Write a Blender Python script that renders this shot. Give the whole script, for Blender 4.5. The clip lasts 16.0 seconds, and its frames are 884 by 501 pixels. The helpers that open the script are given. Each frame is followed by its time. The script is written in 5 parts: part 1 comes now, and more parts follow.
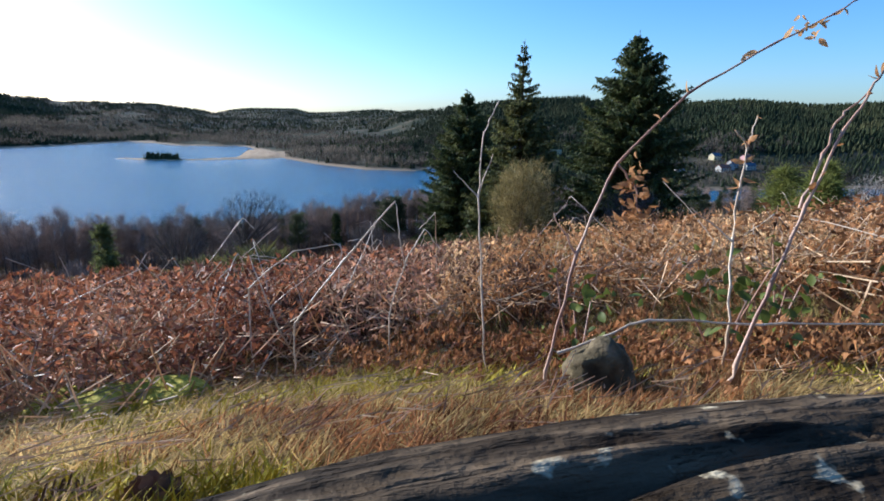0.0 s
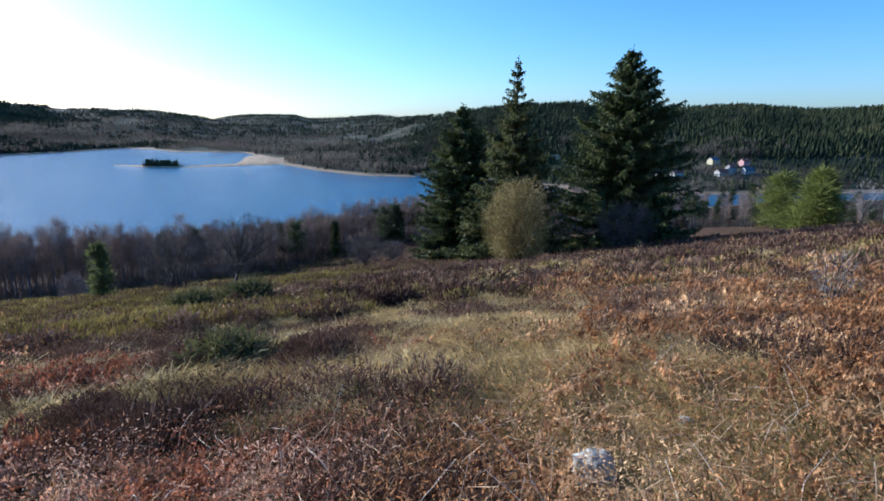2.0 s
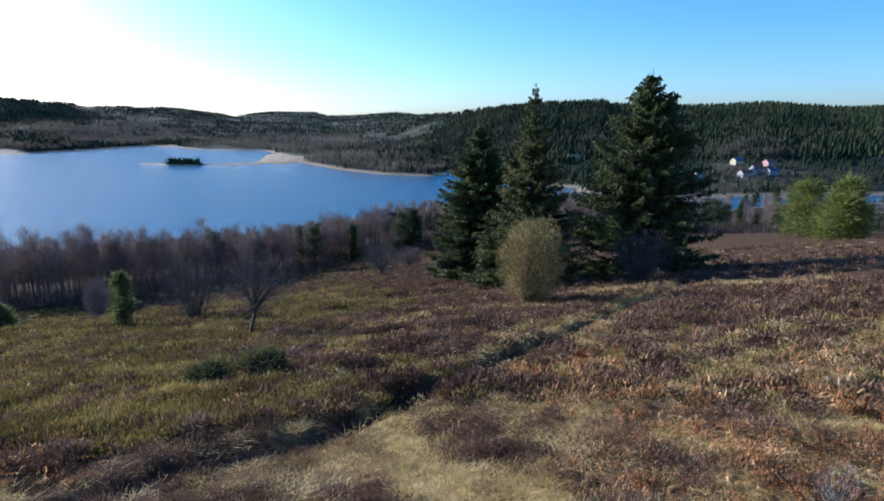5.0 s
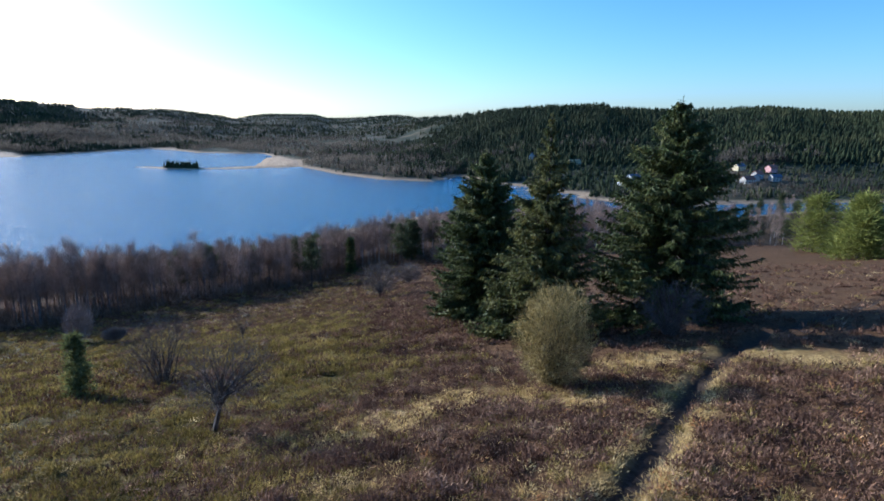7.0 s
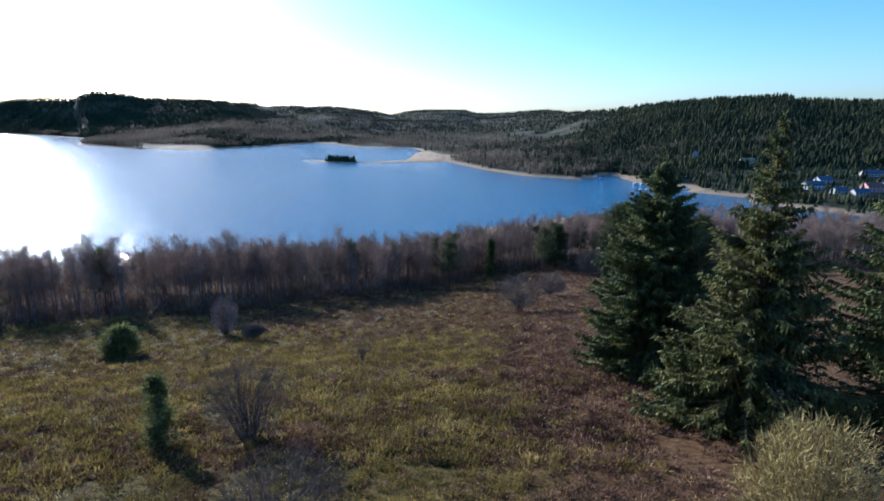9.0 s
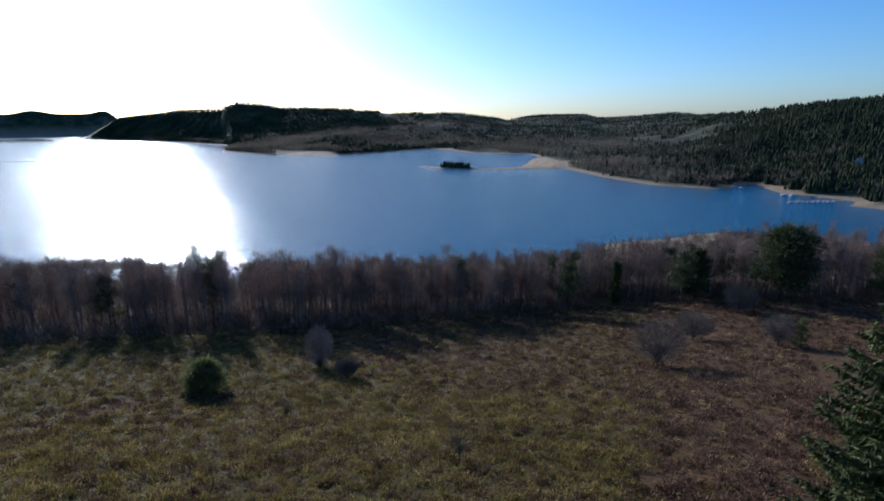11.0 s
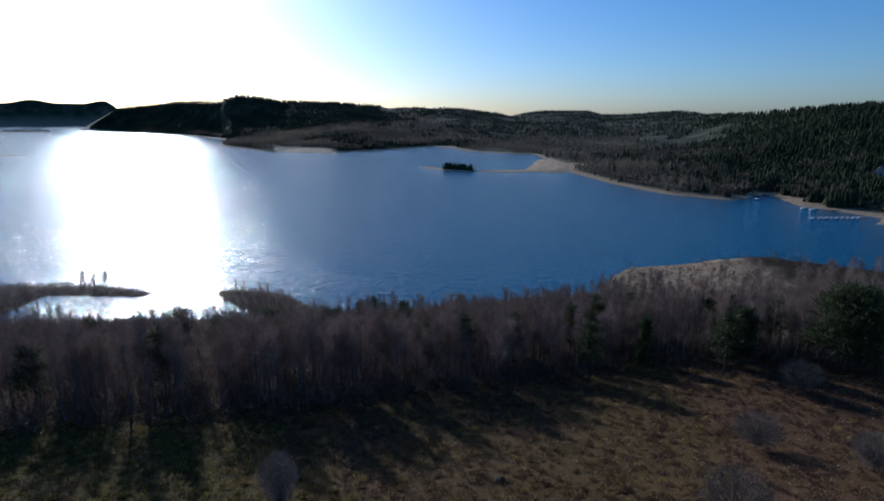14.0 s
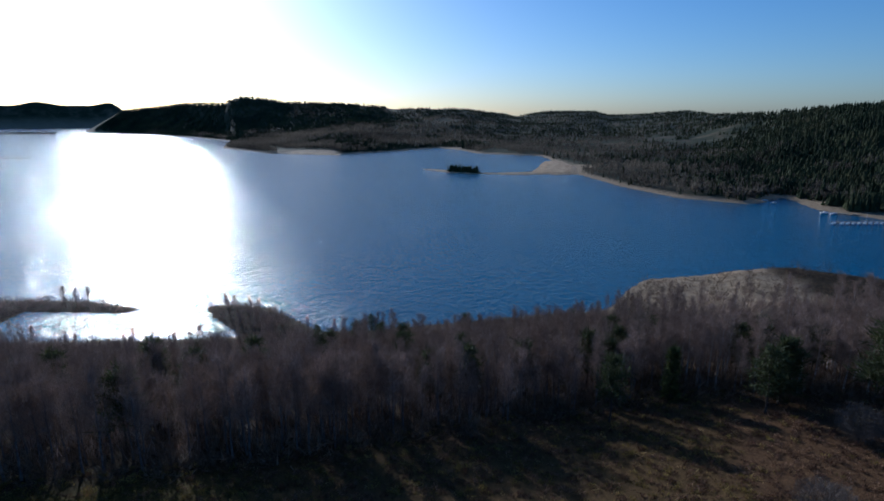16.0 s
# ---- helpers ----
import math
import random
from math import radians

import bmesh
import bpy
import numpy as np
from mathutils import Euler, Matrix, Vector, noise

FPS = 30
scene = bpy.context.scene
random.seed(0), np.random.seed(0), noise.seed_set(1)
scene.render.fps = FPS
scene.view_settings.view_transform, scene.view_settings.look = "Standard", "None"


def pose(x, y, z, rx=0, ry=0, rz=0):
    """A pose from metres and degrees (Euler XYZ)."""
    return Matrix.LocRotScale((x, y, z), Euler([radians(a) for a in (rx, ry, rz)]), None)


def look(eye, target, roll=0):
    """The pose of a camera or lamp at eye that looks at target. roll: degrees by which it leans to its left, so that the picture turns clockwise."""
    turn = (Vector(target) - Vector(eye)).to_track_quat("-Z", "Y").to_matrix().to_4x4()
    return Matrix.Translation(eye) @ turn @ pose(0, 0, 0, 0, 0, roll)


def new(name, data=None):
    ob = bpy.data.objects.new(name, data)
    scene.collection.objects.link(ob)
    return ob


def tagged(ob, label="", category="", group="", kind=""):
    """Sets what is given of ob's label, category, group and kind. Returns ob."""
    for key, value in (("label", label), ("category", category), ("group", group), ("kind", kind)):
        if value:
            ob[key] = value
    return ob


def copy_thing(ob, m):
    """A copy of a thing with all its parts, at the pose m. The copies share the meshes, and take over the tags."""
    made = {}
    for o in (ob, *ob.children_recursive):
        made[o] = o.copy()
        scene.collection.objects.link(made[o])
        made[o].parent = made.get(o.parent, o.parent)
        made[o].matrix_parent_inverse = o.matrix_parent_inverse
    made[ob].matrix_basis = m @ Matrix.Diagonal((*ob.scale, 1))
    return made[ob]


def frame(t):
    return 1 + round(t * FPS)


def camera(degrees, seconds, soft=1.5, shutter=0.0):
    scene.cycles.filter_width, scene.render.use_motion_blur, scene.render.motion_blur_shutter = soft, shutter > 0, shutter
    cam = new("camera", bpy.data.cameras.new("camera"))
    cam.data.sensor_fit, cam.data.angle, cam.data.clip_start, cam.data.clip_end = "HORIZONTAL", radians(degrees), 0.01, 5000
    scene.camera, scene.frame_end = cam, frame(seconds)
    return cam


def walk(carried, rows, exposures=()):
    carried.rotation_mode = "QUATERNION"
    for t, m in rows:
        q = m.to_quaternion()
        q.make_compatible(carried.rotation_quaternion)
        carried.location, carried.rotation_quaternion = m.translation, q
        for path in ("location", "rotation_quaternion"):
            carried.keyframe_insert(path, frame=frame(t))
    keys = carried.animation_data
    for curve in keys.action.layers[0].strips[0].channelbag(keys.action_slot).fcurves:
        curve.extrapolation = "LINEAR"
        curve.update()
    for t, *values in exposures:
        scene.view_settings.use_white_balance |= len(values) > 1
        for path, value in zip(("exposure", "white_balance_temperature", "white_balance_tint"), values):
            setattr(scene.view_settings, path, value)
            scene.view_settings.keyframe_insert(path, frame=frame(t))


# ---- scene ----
cam = camera(77.64, 16.0, soft=1.7)
# seconds, eye, target, roll
PATH = [
    (0.0, (0.001, 0.001, 0.000), (-0.003, 9.727, -2.321), 0.62),
    (0.5, (0.003, 0.094, 0.102), (0.021, 9.834, -2.163), 0.65),
    (1.0, (0.128, 0.166, 0.532), (0.152, 9.916, -1.688), 0.76),
    (1.5, (0.263, 0.162, 0.899), (0.268, 9.908, -1.341), 0.55),
    (2.0, (0.400, 0.154, 0.948), (0.401, 9.900, -1.289), 0.36),
    (2.5, (0.574, 0.126, 1.181), (0.587, 9.871, -1.065), 0.46),
    (3.0, (0.769, 0.085, 1.151), (0.814, 9.826, -1.107), 0.42),
    (3.5, (0.843, 0.071, 1.478), (0.734, 9.811, -0.783), 0.49),
    (4.0, (0.719, 0.087, 2.552), (0.440, 9.816, 0.256), 0.40),
    (4.2, (0.688, 0.106, 2.773), (0.385, 9.823, 0.432), 0.31),
    (6.5, (0.220, 4.994, 5.674), (-0.136, 14.753, 3.520), 0.57),
    (7.0, (-0.014, 7.471, 6.206), (-0.326, 17.210, 3.956), 0.57),
    (7.5, (-0.227, 10.003, 6.417), (-0.539, 19.715, 4.054), 0.66),
    (8.0, (-0.458, 12.912, 6.476), (-1.294, 22.586, 4.083), 0.61),
    (8.5, (-0.901, 15.741, 6.669), (-2.667, 25.292, 4.290), 0.27),
    (9.0, (-1.532, 18.746, 6.739), (-4.369, 28.042, 4.386), 0.19),
    (9.5, (-2.650, 21.889, 6.426), (-7.011, 30.579, 4.092), -0.08),
    (9.7, (-3.129, 22.941, 6.438), (-7.715, 31.516, 4.106), -0.31),
    (12.0, (-12.417, 42.858, 10.508), (-17.154, 51.373, 8.262), -0.44),
    (12.5, (-14.731, 46.464, 12.654), (-19.480, 54.955, 10.343), -0.27),
    (13.0, (-17.128, 50.344, 14.608), (-21.868, 58.829, 12.256), 0.06),
    (13.5, (-19.344, 54.072, 16.294), (-24.054, 62.574, 13.946), 0.21),
    (14.0, (-21.175, 57.691, 16.846), (-25.884, 66.188, 14.476), 0.26),
    (14.5, (-22.977, 61.291, 17.399), (-27.713, 69.768, 15.011), 0.22),
    (15.0, (-24.803, 64.969, 17.866), (-29.564, 73.433, 15.480), 0.18),
    (15.5, (-26.698, 68.750, 17.883), (-31.482, 77.204, 15.507), 0.12),
    (16.0, (-28.544, 72.394, 17.887), (-33.340, 80.846, 15.526), 0.06),
]
EXPOSURES = [(0.0, 0.84, 5150, 10), (1.5, 0.8, 4900, 10), (4.0, 0.8, 4850, 10), (7.0, 0.9, 4950, 10), (9.0, 0.94, 5000, 10), (9.7, 0.86, 5000, 10), (12.0, -0.28, 4900, 10), (16.0, -0.38, 4850, 10)]
walk(cam, [(t, look(e, g, r)) for t, e, g, r in PATH], EXPOSURES)

# ---- light: low winter sun over the lake, clear sky ----
SUN_AZ, SUN_EL = 57.8, 17.0          # degrees left of +y, degrees up
world = bpy.data.worlds.new("sky")
scene.world = world
world.use_nodes = True
wn = world.node_tree.nodes
sky = wn.new("ShaderNodeTexSky")
sky.sky_type = "NISHITA"
sky.sun_disc = False
sky.sun_elevation = radians(SUN_EL)
sky.sun_rotation = radians(-SUN_AZ)
sky.air_density, sky.dust_density, sky.ozone_density = 1.0, 0.85, 4.0
wn["Background"].inputs["Strength"].default_value = 0.116
clear = wn.new("ShaderNodeHueSaturation")          # a deep, slightly cyan winter blue
clear.inputs["Saturation"].default_value = 1.12
cyan = wn.new("ShaderNodeMix")
cyan.data_type, cyan.blend_type = "RGBA", "MULTIPLY"
cyan.inputs["Factor"].default_value = 1
cyan.inputs["B"].default_value = (1.0, 1.0, 1.02, 1)
world.node_tree.links.new(sky.outputs["Color"], clear.inputs["Color"])
world.node_tree.links.new(clear.outputs["Color"], cyan.inputs["A"])
world.node_tree.links.new(cyan.outputs["Result"], wn["Background"].inputs["Color"])
sun = new("sun", bpy.data.lights.new("sun", "SUN"))
sun.data.energy, sun.data.angle, sun.data.color = 5.0, radians(0.55), (1.0, 0.88, 0.72)
to_sun = Vector((-math.sin(radians(SUN_AZ)) * math.cos(radians(SUN_EL)),
                 math.cos(radians(SUN_AZ)) * math.cos(radians(SUN_EL)), math.sin(radians(SUN_EL))))
sun.matrix_world = look(to_sun * 100, (0, 0, 0))

rng = np.random.default_rng(7)
WATER = -57.95                        # lake level below the take-off spot


# ---- small tools ----
def mesh_from(name, V, F, mats=(), index=None, smooth=False):
    V, F = np.asarray(V, np.float32), np.asarray(F, np.int32)
    me = bpy.data.meshes.new(name)
    k = F.shape[1]
    me.vertices.add(len(V))
    me.vertices.foreach_set("co", V.ravel())
    me.loops.add(F.size)
    me.loops.foreach_set("vertex_index", F.ravel())
    me.polygons.add(len(F))
    me.polygons.foreach_set("loop_start", np.arange(0, F.size, k, dtype=np.int32))
    for m in mats:
        me.materials.append(m)
    if index is not None:
        me.polygons.foreach_set("material_index", np.asarray(index, np.int32))
    me.polygons.foreach_set("use_smooth", np.full(len(F), smooth))
    me.update(calc_edges=True)
    return me


def hung(name, me, parent=None, label=""):
    ob = new(name, me)
    if parent:
        ob.parent = parent
    return tagged(ob, label)


def part(name, bm, material, parent, label=""):
    me = bpy.data.meshes.new(name)
    bm.to_mesh(me)
    bm.free()
    me.materials.append(material)
    return hung(name, me, parent, label)


def join(*pieces):
    V, F, n = [], [], 0
    for v, f in pieces:
        V.append(v)
        F.append(np.asarray(f) + n)
        n += len(v)
    return np.concatenate(V), np.concatenate(F)


def scatter(tv, tf, pos, yaw, scale, lean=None):
    """Copies of a template (verts, faces) at many places, in one pair of arrays."""
    tv, tf, pos = np.asarray(tv, float), np.asarray(tf), np.asarray(pos, float)
    k, n = len(pos), len(tv)
    scale = np.broadcast_to(np.asarray(scale, float).reshape(k, -1), (k, 3))
    v = tv[None] * scale[:, None]
    c, s = np.cos(yaw)[:, None], np.sin(yaw)[:, None]
    out = np.stack([v[..., 0] * c - v[..., 1] * s, v[..., 0] * s + v[..., 1] * c, v[..., 2]], -1)
    if lean is not None:
        out[..., 0] += lean[:, :1] * out[..., 2]
        out[..., 1] += lean[:, 1:] * out[..., 2]
    out += pos[:, None]
    return out.reshape(-1, 3), (tf[None] + (np.arange(k) * n)[:, None, None]).reshape(-1, tf.shape[1])


def tubes(A, B, ra, rb, sides=4):
    """Tapered sticks from points A to points B; quads."""
    A, B = np.asarray(A, float), np.asarray(B, float)
    k = len(A)
    ra, rb = np.broadcast_to(ra, k), np.broadcast_to(rb, k)
    d = B - A
    d /= np.linalg.norm(d, axis=1, keepdims=True) + 1e-9
    ref = np.where(np.abs(d[:, 2:]) > 0.9, [[1.0, 0, 0]], [[0, 0, 1.0]])
    u = np.cross(d, ref)
    u /= np.linalg.norm(u, axis=1, keepdims=True) + 1e-9
    w = np.cross(d, u)
    a = np.arange(sides) * 2 * np.pi / sides
    ring = u[:, None] * np.cos(a)[None, :, None] + w[:, None] * np.sin(a)[None, :, None]
    V = np.concatenate([A[:, None] + ring * ra[:, None, None], B[:, None] + ring * rb[:, None, None]], 1)
    i = np.arange(sides)
    j = (i + 1) % sides
    f = np.stack([i, j, j + sides, i + sides], -1)
    return V.reshape(-1, 3), (f[None] + (np.arange(k) * 2 * sides)[:, None, None]).reshape(-1, 4)


def tube_along(q, rad, sides=6):
    """One tapering tube through the places q, closed at its tip."""
    q, rad = np.asarray(q, float), np.asarray(rad, float)
    d = np.gradient(q, axis=0)
    d /= np.linalg.norm(d, axis=1, keepdims=True) + 1e-9
    u = np.cross(d, [0.31, 0.9, 0.29])
    u /= np.linalg.norm(u, axis=1, keepdims=True) + 1e-9
    w = np.cross(d, u)
    a = np.arange(sides) * 2 * np.pi / sides
    V = q[:, None] + (u[:, None] * np.cos(a)[None, :, None] + w[:, None] * np.sin(a)[None, :, None]) * rad[:, None, None]
    i, j = np.meshgrid(np.arange(len(q) - 1), np.arange(sides), indexing="ij")
    k = (j + 1) % sides
    F = np.stack([i * sides + j, i * sides + k, (i + 1) * sides + k, (i + 1) * sides + j], -1).reshape(-1, 4)
    return V.reshape(-1, 3), F


def leaf_mesh(name, length, width, curl, material):
    """A pointed leaf folded along its rib and curled towards the tip."""
    V, t = [], np.linspace(0, 1, 5)
    for u in t:
        w, z = width * math.sin(math.pi * (0.08 + 0.9 * u)) * 0.5, curl * length * u * u
        V += [(u * length, -w, z + 0.35 * w), (u * length, 0, z), (u * length, w, z + 0.35 * w)]
    F = []
    for i in range(4):
        for k in range(2):
            a = 3 * i + k
            F.append((a, a + 1, a + 4, a + 3))
    return mesh_from(name, V, F, [material], smooth=True)


def set_leaf(name, me, parent, place, size=1.0, label=""):
    ob = hung(name, me, parent, label)
    ob.matrix_basis = pose(*[float(c) for c in place], rng.uniform(-80, 80), rng.uniform(-60, 60), rng.uniform(0, 360)) @ Matrix.Scale(size, 4)
    return ob


def blades(P, D, width):
    """Thin pointed triangles from P along D."""
    P, D = np.asarray(P, float), np.asarray(D, float)
    k = len(P)
    side = np.cross(D, rng.normal(size=(k, 3)))
    side /= np.linalg.norm(side, axis=1, keepdims=True) + 1e-9
    w = np.broadcast_to(width, k)[:, None] * 0.5
    V = np.stack([P - side * w, P + side * w, P + D], 1).reshape(-1, 3)
    return V, np.arange(3 * k).reshape(-1, 3)


def vnoise(x, y, scale, seed=0):
    """Smooth value noise in -1..1, for arrays."""
    x, y = np.asarray(x, float) / scale, np.asarray(y, float) / scale
    xi, yi = np.floor(x).astype(np.int64), np.floor(y).astype(np.int64)
    fx, fy = x - xi, y - yi
    fx, fy = fx * fx * (3 - 2 * fx), fy * fy * (3 - 2 * fy)

    def h(a, b):
        n = (a * 374761393 + b * 668265263 + seed * 1274126177) & 0xFFFFFFFF
        n = ((n ^ (n >> 13)) * 1274126177) & 0xFFFFFFFF
        return ((n ^ (n >> 16)) & 0xFFFF) / 32767.5 - 1
    return (h(xi, yi) * (1 - fx) + h(xi + 1, yi) * fx) * (1 - fy) + (h(xi, yi + 1) * (1 - fx) + h(xi + 1, yi + 1) * fx) * fy


def inside(x, y, poly):
    """Signed distance to a closed outline, positive inside."""
    p = np.asarray(poly, float)
    best, odd = np.full(x.shape, 1e18), np.zeros(x.shape, bool)
    for (ax, ay), (bx, by) in zip(p, np.roll(p, -1, 0)):
        dx, dy = bx - ax, by - ay
        t = np.clip(((x - ax) * dx + (y - ay) * dy) / (dx * dx + dy * dy), 0, 1)
        best = np.minimum(best, (x - ax - t * dx) ** 2 + (y - ay - t * dy) ** 2)
        odd ^= ((ay > y) != (by > y)) & (x < (bx - ax) * (y - ay) / (by - ay + 1e-12) + ax)
    return np.where(odd, 1, -1) * np.sqrt(best)


# ---- materials ----
def mat(name, colours, scale=1.0, rough=0.9, bump=0.0, detail=6.0, fine=None, island=0.0, thing=0.0, spec=0.2, translucent=0.0, bscale=None):
    """Noise-mottled surface: colours from dark to light; fine adds a second, smaller mottling; island/thing vary brightness by piece."""
    m = bpy.data.materials.new(name)
    m.use_nodes = True
    nt = m.node_tree
    n, l = nt.nodes, nt.links
    bsdf = n["Principled BSDF"]
    geo = n.new("ShaderNodeNewGeometry")
    noi = n.new("ShaderNodeTexNoise")
    noi.inputs["Scale"].default_value = scale
    noi.inputs["Detail"].default_value = detail
    l.new(geo.outputs["Position"], noi.inputs["Vector"])
    ramp = n.new("ShaderNodeValToRGB")
    els = ramp.color_ramp.elements
    lo, hi = 0.3, 0.7
    for i, c in enumerate(colours):
        at = lo + (hi - lo) * i / max(1, len(colours) - 1)
        e = els[i] if i < 2 else els.new(at)
        e.position, e.color = at, (*c, 1)
    l.new(noi.outputs["Fac"], ramp.inputs["Fac"])
    col = ramp.outputs["Color"]

    def vary(source, lo, hi):
        nonlocal col
        mr = n.new("ShaderNodeMapRange")
        mr.inputs["To Min"].default_value, mr.inputs["To Max"].default_value = lo, hi
        l.new(source, mr.inputs["Value"])
        mx = n.new("ShaderNodeMix")
        mx.data_type, mx.blend_type = "RGBA", "MULTIPLY"
        mx.inputs["Factor"].default_value = 1
        l.new(col, mx.inputs["A"])
        l.new(mr.outputs["Result"], mx.inputs["B"])
        col = mx.outputs["Result"]
    if fine:
        nf = n.new("ShaderNodeTexNoise")
        nf.inputs["Scale"].default_value, nf.inputs["Detail"].default_value = fine, 4
        l.new(geo.outputs["Position"], nf.inputs["Vector"])
        vary(nf.outputs["Fac"], 0.35, 1.65)
    if island:
        vary(geo.outputs["Random Per Island"], 1 - island, 1 + island)
    if thing:
        oi = n.new("ShaderNodeObjectInfo")
        vary(oi.outputs["Random"], 1 - thing, 1 + thing)
    l.new(col, bsdf.inputs["Base Color"])
    bsdf.inputs["Roughness"].default_value = rough
    bsdf.inputs["Specular IOR Level"].default_value = spec
    if bump:
        b = n.new("ShaderNodeBump")
        b.inputs["Strength"].default_value = 1.0
        b.inputs["Distance"].default_value = bump
        nb = n.new("ShaderNodeTexNoise")
        nb.inputs["Scale"].default_value, nb.inputs["Detail"].default_value = bscale or scale * 4, 8
        l.new(geo.outputs["Position"], nb.inputs["Vector"])
        l.new(nb.outputs["Fac"], b.inputs["Height"])
        l.new(b.outputs["Normal"], bsdf.inputs["Normal"])
    if translucent:
        tr = n.new("ShaderNodeBsdfTranslucent")
        l.new(col, tr.inputs["Color"])
        ms = n.new("ShaderNodeMixShader")
        ms.inputs["Fac"].default_value = translucent
        l.new(bsdf.outputs["BSDF"], ms.inputs[1])
        l.new(tr.outputs["BSDF"], ms.inputs[2])
        l.new(ms.outputs["Shader"], n["Material Output"].inputs["Surface"])
    return m


M_SPRUCE = mat("spruce_needles", [(0.036, 0.048, 0.016), (0.085, 0.104, 0.032), (0.19, 0.185, 0.06)], 0.6, 0.7, island=0.5, translucent=0.25)
M_OLIVESPRUCE = mat("olive_spruce_needles", [(0.05, 0.058, 0.017), (0.115, 0.118, 0.036), (0.22, 0.205, 0.07)], 0.6, 0.7, island=0.5, translucent=0.3)
M_PINE = mat("pine_needles", [(0.035, 0.045, 0.018), (0.085, 0.095, 0.036)], 0.5, 0.75, island=0.4, translucent=0.25)
M_BARK = mat("bark", [(0.035, 0.028, 0.022), (0.1, 0.08, 0.065)], 6, 0.9, bump=0.02)
M_BIRCHBARK = mat("birch_bark", [(0.12, 0.1, 0.09), (0.55, 0.5, 0.45)], 2.2, 0.8, bump=0.01)
M_TWIG = mat("bare_twigs", [(0.165, 0.116, 0.088), (0.33, 0.243, 0.19)], 0.3, 0.85, island=0.4, thing=0.25, translucent=0.12)
M_GREYTWIG = mat("grey_twigs", [(0.09, 0.075, 0.06), (0.17, 0.14, 0.115)], 0.5, 0.85, island=0.35, thing=0.2)
M_WILLOW = mat("willow_twigs", [(0.15, 0.115, 0.035), (0.42, 0.33, 0.13)], 0.8, 0.7, island=0.6, translucent=0.2)
M_DARKTWIG = mat("undergrowth_twigs", [(0.095, 0.063, 0.04), (0.23, 0.155, 0.095)], 0.3, 0.9, island=0.4, thing=0.2)
M_GREYBARK = mat("grey_bark", [(0.07, 0.06, 0.055), (0.22, 0.19, 0.17)], 1.5, 0.85, bump=0.01)
M_PALETWIG = mat("bleached_wood", [(0.3, 0.27, 0.23), (0.5, 0.46, 0.4)], 0.5, 0.8, island=0.2)
M_PALEBIRCH = mat("pale_birch_twigs", [(0.17, 0.135, 0.115), (0.32, 0.26, 0.22)], 0.5, 0.8, island=0.3)
M_BRIGHTPINE = mat("bright_pine_needles", [(0.09, 0.105, 0.02), (0.21, 0.215, 0.042)], 0.4, 0.75, island=0.45, translucent=0.3)
M_GORSE = mat("gorse_needles", [(0.07, 0.072, 0.024), (0.17, 0.15, 0.055)], 1.5, 0.8, island=0.4, translucent=0.25)
M_HEATHER = mat("heather", [(0.054, 0.03, 0.02), (0.132, 0.072, 0.044), (0.27, 0.168, 0.105)], 0.35, 0.9, fine=6, island=0.55, translucent=0.16)
M_BRACKEN = mat("dead_bracken", [(0.14, 0.055, 0.024), (0.38, 0.185, 0.07), (0.76, 0.52, 0.26)], 1.1, 0.8, fine=9, island=0.65, translucent=0.4)
# redder bracken; part of its darkness is backlit shade put into the colour
M_RUSSET_SHADED = mat("russet_bracken", [(0.1, 0.032, 0.018), (0.33, 0.125, 0.055), (0.72, 0.47, 0.29)], 1.3, 0.7, fine=11, island=0.75, spec=0.35, translucent=0.3)
M_LITTER = mat("bracken_litter", [(0.09, 0.05, 0.03), (0.19, 0.11, 0.065), (0.32, 0.21, 0.13)], 0.8, 0.9, fine=7, island=0.5, translucent=0.15)
M_STRAW = mat("dry_grass", [(0.28, 0.19, 0.07), (0.52, 0.37, 0.145), (0.7, 0.56, 0.29)], 0.4, 0.8, fine=8, island=0.45, translucent=0.4)
M_GREENGRASS = mat("green_grass", [(0.095, 0.07, 0.018), (0.2, 0.15, 0.038), (0.37, 0.275, 0.085)], 0.25, 0.85, fine=5, island=0.45, translucent=0.25)
M_MOSS = mat("moss", [(0.19, 0.15, 0.016), (0.42, 0.34, 0.03), (0.62, 0.52, 0.09)], 14, 0.95, bump=0.015, fine=80, island=0.3)
M_STALK = mat("dead_stalk", [(0.4, 0.28, 0.17), (0.74, 0.6, 0.43)], 14, 0.5, island=0.25, spec=0.5)
M_REDSTALK = mat("red_bramble_stem", [(0.2, 0.08, 0.05), (0.4, 0.23, 0.15), (0.55, 0.4, 0.28)], 11, 0.5, spec=0.4)
M_STICK = mat("dead_sticks", [(0.22, 0.11, 0.055), (0.5, 0.33, 0.17), (0.75, 0.58, 0.38)], 9, 0.6, island=0.5, spec=0.25, translucent=0.35)
M_LEAF = mat("bramble_leaf", [(0.05, 0.07, 0.01), (0.14, 0.16, 0.03)], 20, 0.6, island=0.4, translucent=0.25)
M_JUNIPER = mat("juniper_needles", [(0.075, 0.085, 0.028), (0.19, 0.2, 0.07)], 0.8, 0.8, island=0.45, translucent=0.35)
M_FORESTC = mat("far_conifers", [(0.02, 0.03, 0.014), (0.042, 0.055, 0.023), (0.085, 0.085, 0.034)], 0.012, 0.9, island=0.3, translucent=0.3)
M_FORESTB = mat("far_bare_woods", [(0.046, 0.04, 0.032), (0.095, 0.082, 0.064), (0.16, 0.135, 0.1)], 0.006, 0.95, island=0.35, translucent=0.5)


